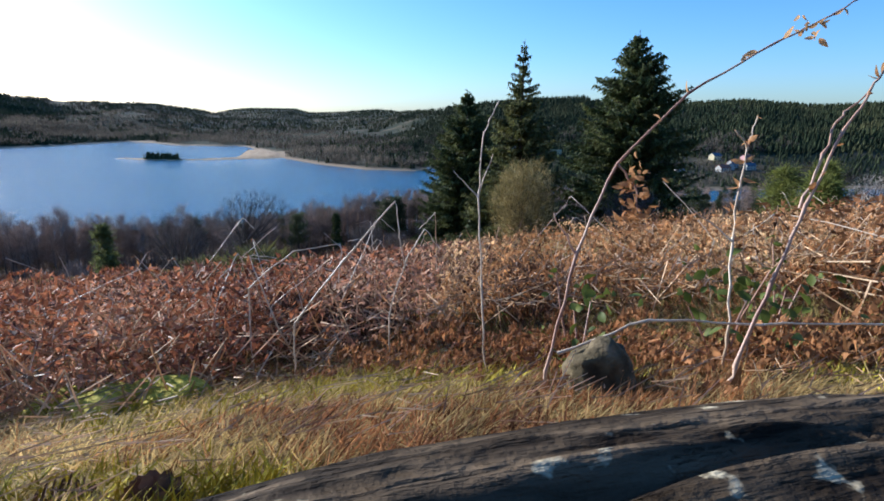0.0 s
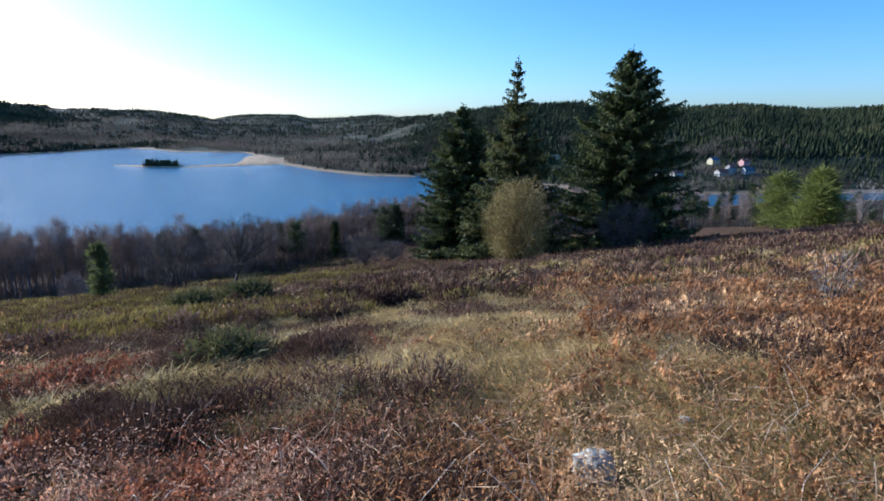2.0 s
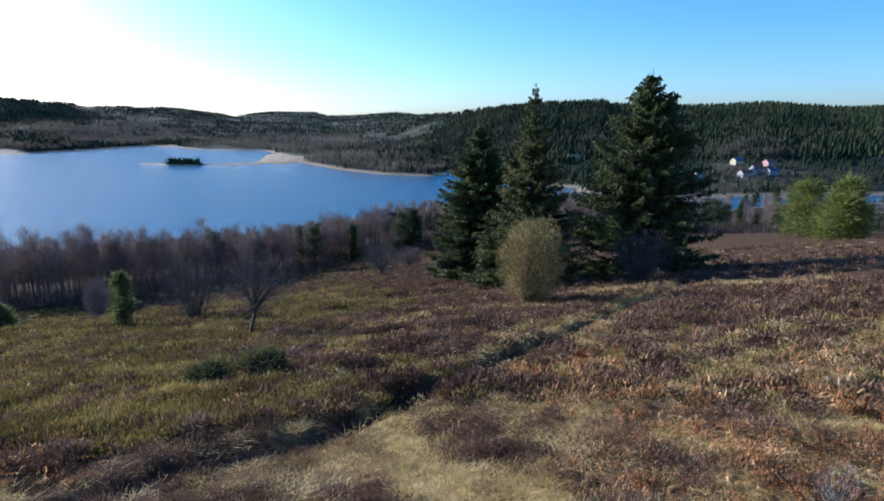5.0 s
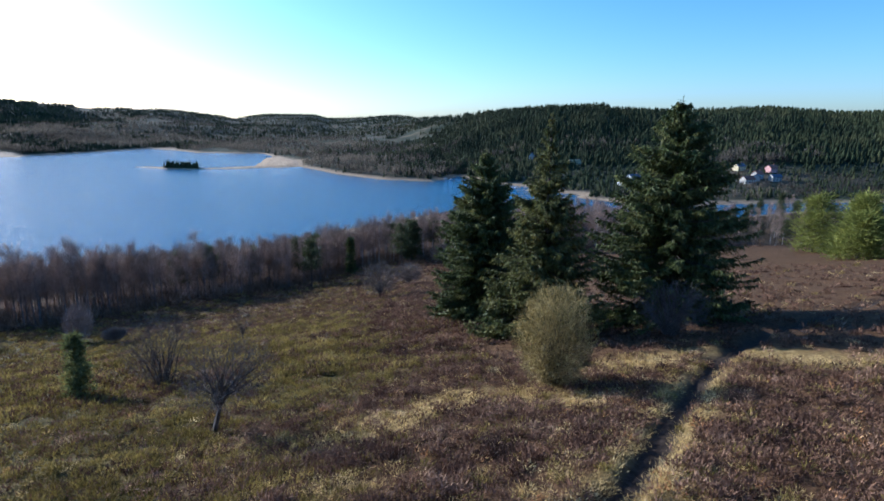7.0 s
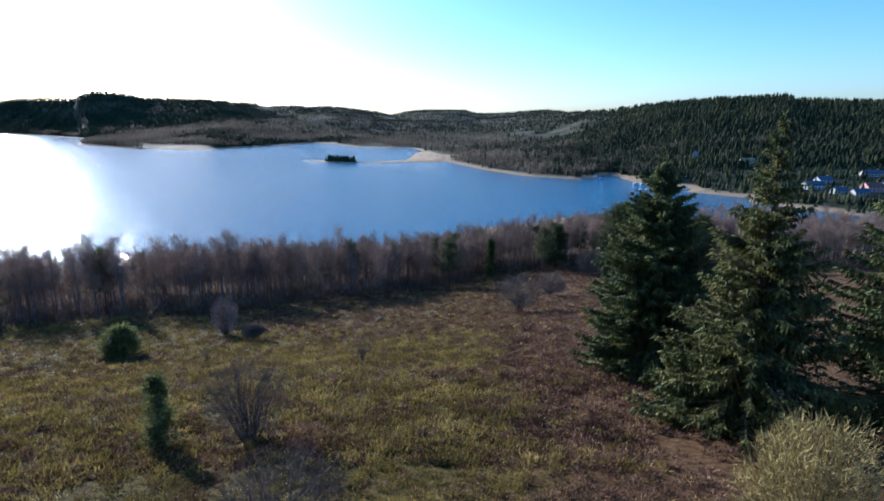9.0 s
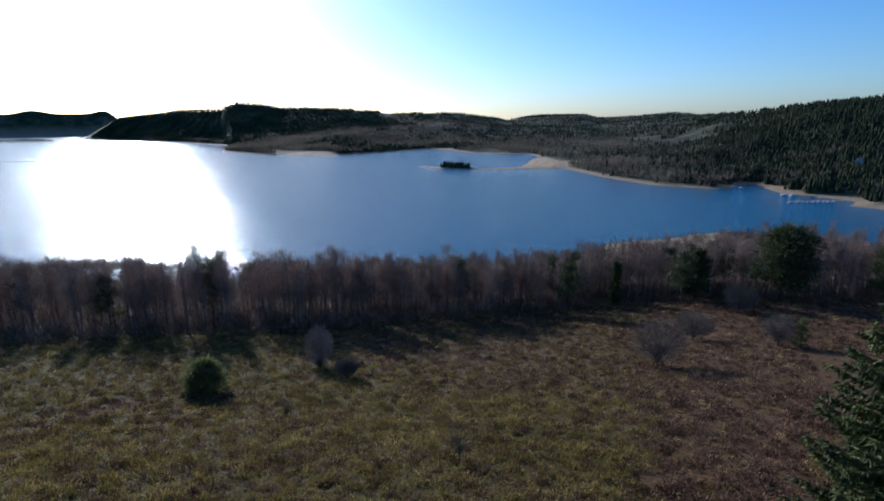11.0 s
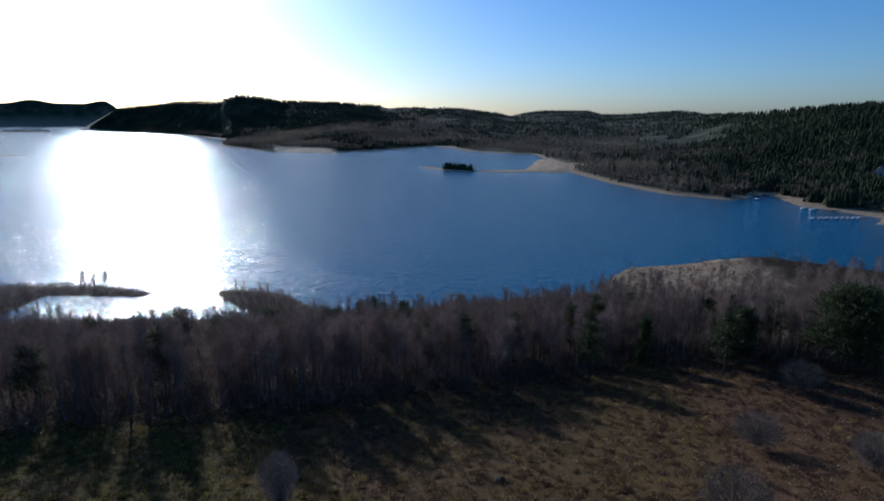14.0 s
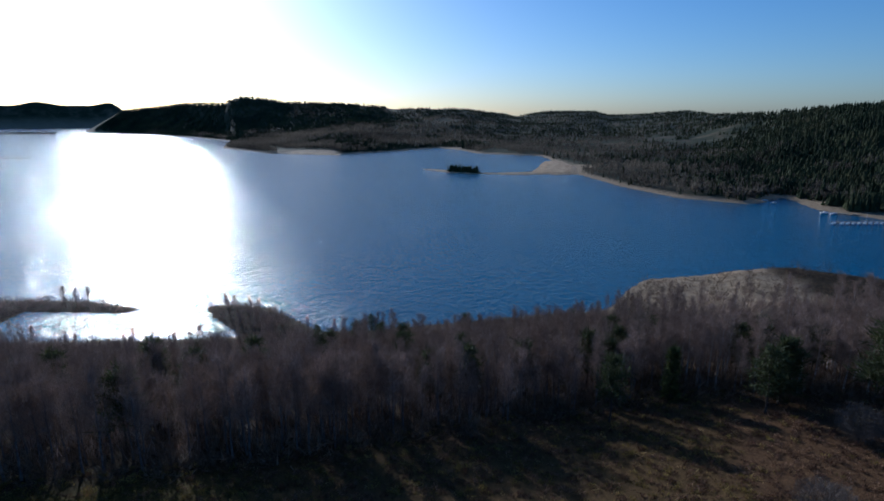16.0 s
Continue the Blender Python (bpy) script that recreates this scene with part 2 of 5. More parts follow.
def ground_material():
    m = bpy.data.materials.new("hillside_ground")
    m.use_nodes = True
    nt = m.node_tree
    n, l = nt.nodes, nt.links
    bsdf = n["Principled BSDF"]
    geo = n.new("ShaderNodeNewGeometry")

    def noi(scale, detail=6, rough=0.6):
        t = n.new("ShaderNodeTexNoise")
        t.inputs["Scale"].default_value, t.inputs["Detail"].default_value, t.inputs["Roughness"].default_value = scale, detail, rough
        l.new(geo.outputs["Position"], t.inputs["Vector"])
        return t.outputs["Fac"]

    def ramp(fac, stops):
        r = n.new("ShaderNodeValToRGB")
        e = r.color_ramp.elements
        for i, (p, c) in enumerate(stops):
            q = e[i] if i < 2 else e.new(p)
            q.position, q.color = p, (*c, 1)
        l.new(fac, r.inputs["Fac"])
        return r.outputs["Color"]

    def mix(fac, a, b):
        x = n.new("ShaderNodeMix")
        x.data_type = "RGBA"
        l.new(fac, x.inputs["Factor"])
        l.new(a, x.inputs["A"])
        l.new(b, x.inputs["B"])
        return x.outputs["Result"]

    def step(fac, lo, hi):
        r = n.new("ShaderNodeMapRange")
        r.inputs["From Min"].default_value, r.inputs["From Max"].default_value = lo, hi
        l.new(fac, r.inputs["Value"])
        return r.outputs["Result"]
    heather = ramp(noi(3.0, 10), [(0.3, (0.035, 0.018, 0.008)), (0.5, (0.082, 0.045, 0.02)), (0.72, (0.15, 0.085, 0.038))])
    grass = ramp(noi(2.2, 10), [(0.3, (0.022, 0.017, 0.004)), (0.5, (0.058, 0.044, 0.008)), (0.72, (0.12, 0.085, 0.018))])
    straw = ramp(noi(4.0, 10), [(0.3, (0.13, 0.085, 0.028)), (0.55, (0.4, 0.28, 0.1)), (0.75, (0.62, 0.48, 0.22))])
    att = n.new("ShaderNodeAttribute")
    att.attribute_name = "cover"           # r: grass, g: straw, b: woodland floor with tree shade in its colour, all from the plan
    sep = n.new("ShaderNodeSeparateColor")
    l.new(att.outputs["Color"], sep.inputs["Color"])
    col = mix(sep.outputs["Red"], heather, grass)
    col = mix(sep.outputs["Green"], col, straw)
    # brown woodland litter, darkened further to stand in for shade under the trees
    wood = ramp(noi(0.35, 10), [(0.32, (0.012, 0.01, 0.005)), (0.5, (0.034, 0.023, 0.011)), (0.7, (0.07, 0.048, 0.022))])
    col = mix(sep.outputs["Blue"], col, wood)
    att2 = n.new("ShaderNodeAttribute")
    att2.attribute_name = "shore"          # r: sand, g: far forest floor, b: worn earth
    sep2 = n.new("ShaderNodeSeparateColor")
    l.new(att2.outputs["Color"], sep2.inputs["Color"])
    sand = ramp(noi(0.3, 10), [(0.3, (0.19, 0.135, 0.08)), (0.55, (0.34, 0.25, 0.15)), (0.75, (0.44, 0.34, 0.22))])
    far = ramp(noi(0.012, 10, 0.65), [(0.35, (0.02, 0.03, 0.016)), (0.5, (0.04, 0.045, 0.022)), (0.6, (0.09, 0.075, 0.045)), (0.72, (0.15, 0.13, 0.07))])
    earth = ramp(noi(5, 8), [(0.3, (0.02, 0.014, 0.01)), (0.7, (0.07, 0.05, 0.035))])
    col = mix(sep2.outputs["Green"], col, far)
    col = mix(sep2.outputs["Red"], col, sand)
    col = mix(sep2.outputs["Blue"], col, earth)
    l.new(col, bsdf.inputs["Base Color"])
    bsdf.inputs["Roughness"].default_value = 0.95
    bsdf.inputs["Specular IOR Level"].default_value = 0.1
    b = n.new("ShaderNodeBump")
    b.inputs["Distance"].default_value = 0.12
    l.new(noi(5, 12, 0.7), b.inputs["Height"])
    l.new(b.outputs["Normal"], bsdf.inputs["Normal"])
    return m


def water_material():
    m = bpy.data.materials.new("lake_water")
    m.use_nodes = True
    n, l = m.node_tree.nodes, m.node_tree.links
    bsdf = n["Principled BSDF"]
    bsdf.inputs["Base Color"].default_value = (0.003, 0.085, 0.165, 1)
    bsdf.inputs["Roughness"].default_value = 0.078
    bsdf.inputs["IOR"].default_value = 1.33
    geo = n.new("ShaderNodeNewGeometry")
    last = None
    for scale, dist in ((0.9, 0.4), (0.3, 0.85), (0.02, 0.6)):
        t = n.new("ShaderNodeTexNoise")
        t.inputs["Scale"].default_value, t.inputs["Detail"].default_value = scale, 3
        l.new(geo.outputs["Position"], t.inputs["Vector"])
        b = n.new("ShaderNodeBump")
        b.inputs["Distance"].default_value = dist
        l.new(t.outputs["Fac"], b.inputs["Height"])
        if last:
            l.new(last, b.inputs["Normal"])
        last = b.outputs["Normal"]
    l.new(last, bsdf.inputs["Normal"])
    return m


M_GROUND, M_WATER = ground_material(), water_material()

# ---- the lie of the land ----
NEAR = [(-1500, -260), (-520, 20), (-345, 110), (-305, 172), (-268, 192), (-236, 197), (-242, 187), (-275, 170), (-262, 146), (-250, 151),
        (-201, 182), (-182, 196), (-205, 203), (-219, 210), (-214, 218), (-195, 224), (-160, 214), (-140, 228), (-105, 262), (-74, 290),
        (-73, 320), (-69, 342), (-37, 371), (-10, 392), (45, 388), (105, 366), (180, 398), (260, 440), (360, 455), (520, 470),
        (900, 480), (4900, 300), (4900, -3000), (-4900, -3000), (-4900, -700)]
FAR = [(-262, 880), (-252, 840), (-160, 712), (-92, 647), (-30, 634), (-18, 655), (-4, 700), (6, 678), (21, 628), (52, 606),
       (74, 588), (66, 558), (114, 529), (106, 506), (136, 478), (167, 456), (241, 480), (331, 499), (520, 512), (900, 525),
       (4900, 700), (4900, 4900), (-4900, 4900), (-4900, 700), (-4629, 816), (-4470, 1452), (-4358, 1760), (-4224, 2060), (-4070, 2350), (-3300, 2280), (-3080, 1900), (-3004, 1660), (-2300, 1560), (-1902, 1476), (-1500, 1300), (-1199, 1019), (-931, 923),
       (-786, 966), (-749, 1122), (-730, 1297), (-640, 1240), (-548, 1148), (-409, 1148), (-346, 1032)]
ISLAND = [(-458, 779), (-410, 759), (-362, 756), (-348, 766), (-400, 778)]
SPIT = [(-352, 766), (-320, 772), (-285, 798), (-250, 836), (-262, 862), (-300, 812)]
FAR_ISLES = [[(-2960, 1245), (-2720, 1385), (-2760, 1420), (-2990, 1290)], [(-3500, 1000), (-2960, 1245), (-3010, 1300), (-3600, 1080)]]
BEACHES = [(-292, 905, 62), (-850, 950, 75), (-700, 1250, 60), (95, 530, 22), (20, 660, 16)]
BEACH = [(-300, 806), (-262, 800), (-240, 815), (-246, 850), (-268, 926), (-335, 1045), (-352, 1010), (-328, 916), (-308, 840)]
CAPE = [(-1005, 978), (-880, 930), (-772, 952), (-800, 990), (-860, 1016), (-960, 1006)]
BAR = [(-1330, 520), (-1205, 590), (-1225, 600), (-1350, 540)]
# the skyline: degrees left of +y, degrees above the eye, metres to the ridge
SKY = [(80, 0.3, 3300), (60, 0.45, 3300), (58, 0.85, 3300), (55.9, 1.1, 3250), (53.8, 1.42, 3050), (51.8, 1.5, 2750), (50.1, 1.56, 2550), (49.5, 2.2, 2450),
       (46.8, 2.06, 2450), (44.6, 1.72, 2450), (40.5, 1.64, 2450), (37, 1.46, 2500), (34.3, 1.15, 2600), (28.4, 1.14, 2800), (25.5, 0.84, 3000), (22.2, 0.36, 3200),
       (19.5, 0.78, 3600), (17.5, 0.86, 3600), (14.6, 0.82, 3600), (13.4, 0.47, 3500), (10.5, 0.55, 3400), (6.2, 0.9, 3200), (4.2, 0.56, 2300), (1.5, 0.85, 1900),
       (-0.8, 1.2, 1500), (-5.3, 1.74, 1250), (-9.8, 2.06, 1150), (-14.8, 2.24, 1150), (-15.7, 1.92, 1150), (-21, 1.66, 1250), (-26.3, 1.82, 1350), (-29, 1.95, 1350),
       (-34.6, 1.4, 1350), (-45, 1.8, 1300), (-80, 1.8, 1300)]
SKY = np.array(SKY)[::-1]
HILL = (-0.334, 10.995, -23.808, 1.392, -1.47, 0.255, 0.028, -1.315, -0.312, 0.61)
DRY = [[(-20, 26.5), (-8, 29), (-4, 32.5), (2, 36), (6.5, 33.5)], [(10.5, 41), (16, 43.5), (24, 37)]]          # bands of pale dry grass
TRAIL = [(2.2, 2.6), (1.5, 4.4), (0.6, 7.4), (-0.3, 10.8), (-1.6, 14.5)]
TRACK = [(-8, 6.5), (-6.5, 9), (-5.2, 10.9), (-2.8, 12.2), (-1.4, 14.2), (0.4, 16.8), (2.6, 19.9), (5.6, 23.2), (9.3, 29.3), (13.6, 36.3), (17.4, 41.6), (23, 47), (34, 55), (52, 70)]


def smooth(a, lo, hi):
    t = np.clip((a - lo) / (hi - lo), 0, 1)
    return t * t * (3 - 2 * t)


def polyline_distance(x, y, line):
    best = np.full(np.shape(x), 1e18)
    for (ax, ay), (bx, by) in zip(line, line[1:]):
        dx, dy = bx - ax, by - ay
        t = np.clip(((x - ax) * dx + (y - ay) * dy) / (dx * dx + dy * dy), 0, 1)
        best = np.minimum(best, (x - ax - t * dx) ** 2 + (y - ay - t * dy) ** 2)
    return np.sqrt(best)


def land(x, y, full=False):
    """Height of the ground; with full also the masks used for its cover."""
    x, y = np.asarray(x, float), np.asarray(y, float)
    X, Y = np.clip(x, -420, 420) / 100, np.clip(y, -160, 420) / 100
    b = (1, X, Y, X * X, X * Y, Y * Y, X ** 3, X * X * Y, X * Y * Y, Y ** 3)
    g = np.minimum(sum(k * q for k, q in zip(HILL, b)), 45)
    r0 = np.hypot(x, y)
    lump = 0.10 * vnoise(x, y, 1.3, 1) + 0.06 * vnoise(x, y, 0.5, 2) + 0.22 * vnoise(x, y, 6, 3) + 0.9 * vnoise(x, y, 40, 4) * smooth(r0, 40, 140)
    g = g + lump * smooth(r0, 0.8, 7) + 0.15 * np.exp(-(r0 / 1.4) ** 2)
    td = polyline_distance(x, y, TRACK)
    rut = smooth(td + 0.18 * vnoise(x, y, 1.1, 38), 0.85, 0.35)
    g = g - 0.36 * rut
    # the slope steepens towards the wood on the lake side
    g = g - 4.8 * (0.15 + 0.85 * smooth(x, 10, -60)) * smooth(r0, 55, 112) * (1 - smooth(r0, 165, 225) * smooth(x, -60, -15))
    s = inside(x, y, NEAR)
    hn = np.where(s > 0, np.clip(g, WATER + 0.05 * np.minimum(s, 60), WATER + 0.4 + 0.55 * s), WATER + np.maximum(0.25 * s, -4))
    # far side: from the shore up to the ridge that makes the skyline
    dx, dy = x + 10, y - 40
    r, az = np.hypot(dx, dy), np.degrees(np.arctan2(-dx, dy))
    el, rr = np.interp(az, SKY[:, 0], SKY[:, 1]), np.interp(az, SKY[:, 0], SKY[:, 2])
    top = 8 + rr * np.tan(np.radians(el)) - np.where(rr > 2000, 10, 14)
    sf = inside(x, y, FAR)
    q = np.clip(sf / (sf + np.maximum(rr - r, 0) + 1e-6), 0, 1)
    und = 9 * vnoise(x, y, 260, 8) + 4 * vnoise(x, y, 110, 9) + 1.5 * vnoise(x, y, 40, 10)
    hf = WATER + 0.3 + np.minimum(0.06 * np.maximum(sf, 0), 2) + (top - WATER) * (0.35 * q + 0.65 * smooth(q, 0, 1)) + und * 4 * q * (1 - q) - np.clip(r - rr, 0, 2000) * 0.06
    hf = np.minimum(hf, WATER + 1 + 0.8 * np.maximum(sf, 0))
    away = WATER + (170 + 26 * vnoise(az * 10, az * 0, 18, 12)) * smooth(sf, 0, 170) * smooth(az, 56.5, 60)
    hf = np.where((r > 4000) & (az > 56), np.maximum(away, np.minimum(hf, WATER + 1)), hf)
    hf = np.where(sf > 0, hf, WATER + np.maximum(0.12 * sf, -4))
    h = np.maximum(hn, hf)
    low = np.full(x.shape, -1e9)
    for poly, up in ((ISLAND, 1.2), (SPIT, 0.5), (BAR, 0.6), (FAR_ISLES[0], 6), (FAR_ISLES[1], 7)):
        si = inside(x, y, poly)
        low = np.maximum(low, si)
        h = np.maximum(h, np.where(si > 0, WATER + 0.12 + np.minimum(si * 0.12, up), WATER + np.maximum(0.12 * si, -4)))
    if not full:
        return h
    sand = np.where(s > -5, smooth(s, 5, 2) * smooth(x, -90, -70), smooth(sf, 20, 9))
    sand = np.maximum(sand, smooth(low, -1, 0) * smooth(r0, 2400, 2000))
    for cx, cy, cr in BEACHES:
        sand = np.maximum(sand, smooth(np.hypot(x - cx, y - cy), cr, cr * 0.7) * (sf > 0))
    # the bare bank of the near point
    sand = np.maximum(sand, smooth(np.hypot(x + 42, (y - 342) * 0.8) + 12 * vnoise(x, y, 14, 5), 52, 34) * (s > 0))
    return h, s, sf, sand, rut


def ground():
    # polar sheet round the take-off spot: fine rings close by, wide ones far off
    steps = np.concatenate([np.full(215, 1.03), np.full(330, 1.0122), np.full(14, 1.03)])
    rad = np.concatenate([[0.0], 0.12 * np.cumprod(steps)])
    rad = np.minimum(rad[rad < 5000], 4900)
    fan = np.concatenate([np.arange(-50, 78, 0.52), np.arange(78, 310, 4.0)])
    R, A = np.meshgrid(rad, np.radians(fan), indexing="ij")
    x, y = -R * np.sin(A), R * np.cos(A) - 0.6
    h, s, sf, sand, rut = land(x, y, True)
    V = np.stack([x, y, h], -1).reshape(-1, 3)
    nr, na = x.shape
    i, j = np.meshgrid(np.arange(nr - 1), np.arange(na), indexing="ij")
    k = (j + 1) % na
    F = np.stack([i * na + j, (i + 1) * na + j, (i + 1) * na + k, i * na + k], -1).reshape(-1, 4)
    me = mesh_from("ground", V, F[:, ::-1], [M_GROUND], smooth=True)
    x, y, s, sf, sand, rut = (a.ravel() for a in (x, y, s, sf, sand, rut))
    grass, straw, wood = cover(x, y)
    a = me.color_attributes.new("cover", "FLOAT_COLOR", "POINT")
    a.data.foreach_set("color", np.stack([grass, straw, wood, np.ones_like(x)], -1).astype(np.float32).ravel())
    a = me.color_attributes.new("shore", "FLOAT_COLOR", "POINT")
    a.data.foreach_set("color", np.stack([sand, (s < 0) * 1.0, rut, np.ones_like(x)], -1).astype(np.float32).ravel())
    tagged(new("ground", me), "rough hillside of heather, dead bracken and dry grass falling to the lake", "ground", kind="structure")


BELT_FRONT = [(-330, 30), (-190, 62), (-150, 84), (-133, 100), (-113, 121), (-92, 147), (-70, 180), (-41, 212), (-20, 213), (10, 222), (60, 236), (130, 250), (220, 262)]


def belt_depth(x, y):
    """Metres behind the front edge of the lakeside wood; negative on the open hillside."""
    f = np.array(BELT_FRONT, float)
    return y - np.interp(x, f[:, 0], f[:, 1])


def cover(x, y):
    n1, n2, n3 = vnoise(x, y, 9, 21), vnoise(x, y, 3.2, 22), vnoise(x, y, 24, 23)
    side = smooth(x + 0.12 * y, 6, -8) * smooth(y - 0.3 * x, 8, 17)                    # greener downhill, browner uphill
    grass = smooth(n1 * 0.5 + n2 * 0.35 + n3 * 0.5 + 1.6 * side - 0.95, -0.3, 0.45)
    straw = smooth(vnoise(x, y, 6, 31) * 0.55 + vnoise(x, y, 1.7, 32) * 0.55 - 0.55 * smooth(y, 12, 22), 0.12, 0.5) * 0.85
    straw = np.maximum(straw, 0.85 * smooth(np.minimum(polyline_distance(x, y, DRY[0]), polyline_distance(x, y, DRY[1])) + 1.6 * vnoise(x, y, 2.6, 39) + 0.7 * vnoise(x, y, 0.9, 40), 2.6, 0.6))
    straw = np.maximum(straw, smooth(polyline_distance(x, y, TRAIL) + 0.35 * vnoise(x, y, 0.8, 33), 0.75, 0.3))
    near = smooth(np.hypot(x, y), 17, 8)
    open_turf = vnoise(x, y, 1.9, 34) + 0.6 * vnoise(x, y, 0.7, 35)
    straw = np.maximum(straw, near * smooth(open_turf + 0.6 * smooth(x + 0.1 * y, -2, 3) - 0.85, -0.1, 0.4) * 0.95)
    straw = np.maximum(straw, smooth(polyline_distance(x, y, TRAIL) + 0.6 * vnoise(x, y, 1.1, 36), 1.9, 0.8) * smooth(y, 8.5, 5.5))
    straw = straw * np.interp(np.hypot(x, y), [14, 30, 45, 60], [1, 0.85, 0.7, 0.3])
    straw = straw * (1 - 0.75 * smooth(x, -3, -9) * smooth(y, 14, 22))
    straw = np.maximum(straw, 0.8 * smooth(polyline_distance(x, y, TRACK) + 0.5 * vnoise(x, y, 1.7, 37), 1.7, 0.8) * smooth(y, 14, 24) * smooth(y, 42, 34))
    grass = grass * (1 - 0.5 * straw) * (1 - 0.65 * smooth(y + 0.3 * x + 6 * n1, 78, 105)) 
    straw = np.maximum(straw, smooth(np.hypot(x, y), 1.6, 0.9))
    # litter floor with painted tree shade, fading in 12 m before the wood
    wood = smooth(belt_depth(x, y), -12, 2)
    return grass, straw, wood


ground()
lake = hung("water", mesh_from("water", [(-4800, -3200, WATER), (4800, -3200, WATER), (4800, 4800, WATER), (-4800, 4800, WATER)], [(0, 1, 2, 3)], [M_WATER]))
tagged(lake, "wide blue lake with light ripples", "lake", kind="structure")


# ---- trees ----
def thing(name, x, y, z, label, category, group="", turn=0.0, size=1.0):
    ob = new(name)
    ob.matrix_basis = pose(x, y, z, 0, 0, turn) @ Matrix.Scale(size, 4)
    return tagged(ob, label, category, group)


def ground_at(x, y):
    return float(land(np.array([x]), np.array([y]))[0])


def stem(height, radius, wobble=0.02, steps=8, sides=7):
    z = np.linspace(0, 1, steps + 1)
    off = np.cumsum(rng.normal(0, wobble * height / steps, (steps + 1, 2)), 0)
    off[0] = 0
    p = np.column_stack([off, z * height])
    rad = radius * (1 - z) ** 0.8 + 0.012
    rad[0] *= 1.35
    v, f = tube_along(p, rad, sides)
    return p, v, f


def spruce(name, x, y, height, width, label, thin_top=0.0, sprays=36, whorls=58, group="", needles=None, belly=2.1):
    ob = thing(name, x, y, ground_at(x, y) - 0.15, label, "tree", group)
    p, tv, tf = stem(height, 0.016 * height, 0.006, 10, 8)
    hung("trunk", mesh_from("trunk", tv, tf, [M_BARK], smooth=True), ob)
    P, D, Wd, LA, LB, LR = [], [], [], [], [], []
    for w in range(whorls):
        u = float(np.clip((w + rng.uniform(-1.6, 1.6)) / whorls, 0, 0.985))
        z = height * (0.03 + 0.955 * u)
        c = np.array([np.interp(z, p[:, 2], p[:, 0]), np.interp(z, p[:, 2], p[:, 1])])
        ln = width * (1 - u ** belly) + 0.22
        for b in range(int(rng.integers(7, 11) * (1 - 0.8 * thin_top * smooth(u, 0.55, 0.85)) + 1)):
            a = rng.uniform(0, 2 * np.pi)
            L = ln * rng.uniform(0.5, 1.1)
            rise = 0.35 - 0.75 * (1 - u) + rng.normal(0, 0.13)
            base = np.array([c[0], c[1], z])
            out = np.array([np.cos(a), np.sin(a), 0])
            ts = np.linspace(0.1, 1, max(4, int(sprays * L / width + 3)))
            curve = base + out * (ts * L)[:, None] + np.array([0, 0, 1]) * (rise * ts * L * (1 - 0.35 * ts) + 0.16 * L * ts ** 3)[:, None]
            LA.append(curve[0]), LB.append(curve[-1]), LR.append(0.012 + 0.006 * L)
            for t, q in zip(ts, curve):
                for sgn in (-1, 1):
                    sp = a + sgn * rng.uniform(0.35, 1.15)
                    ll = (0.26 + 0.36 * (1 - t)) * rng.uniform(0.6, 1.4) * min(1.6, 0.5 + L / 3)
                    P.append(q + rng.normal(0, 0.05, 3))
                    D.append([np.cos(sp) * ll, np.sin(sp) * ll, ll * rng.uniform(-1.1, 0.1)])
                    Wd.append(0.11 + 0.09 * rng.random())
                P.append(q)
                D.append([rng.normal(0, .1), rng.normal(0, .1), -rng.uniform(0.2, 0.75)])
                Wd.append(0.12)
    lead = np.array([p[-1]] * 14)
    P += list(lead + np.column_stack([np.zeros((14, 2)), -np.linspace(0, 1.2, 14)]))
    D += list(np.column_stack([rng.normal(0, .22, (14, 2)), rng.uniform(.1, .4, 14)]))
    Wd += [0.07] * 14
    v, f = blades(P, D, np.array(Wd))
    # a second, shorter edge to each spray gives it a diamond shape
    P, D = np.array(P), np.array(D)
    v2, f2 = blades(P + D * 0.18, D * 0.62 + rng.normal(0, 0.06, D.shape), np.array(Wd) * 1.25)
    v, f = join((v, f), (v2, f2))
    hung("crown", mesh_from("crown", v, f, [needles or M_SPRUCE]), ob)
    lv, lf = tubes(LA, LB, np.array(LR), 0.006, 3)
    hung("branchwork", mesh_from("limbs", lv, lf, [M_BARK]), ob)
    return ob


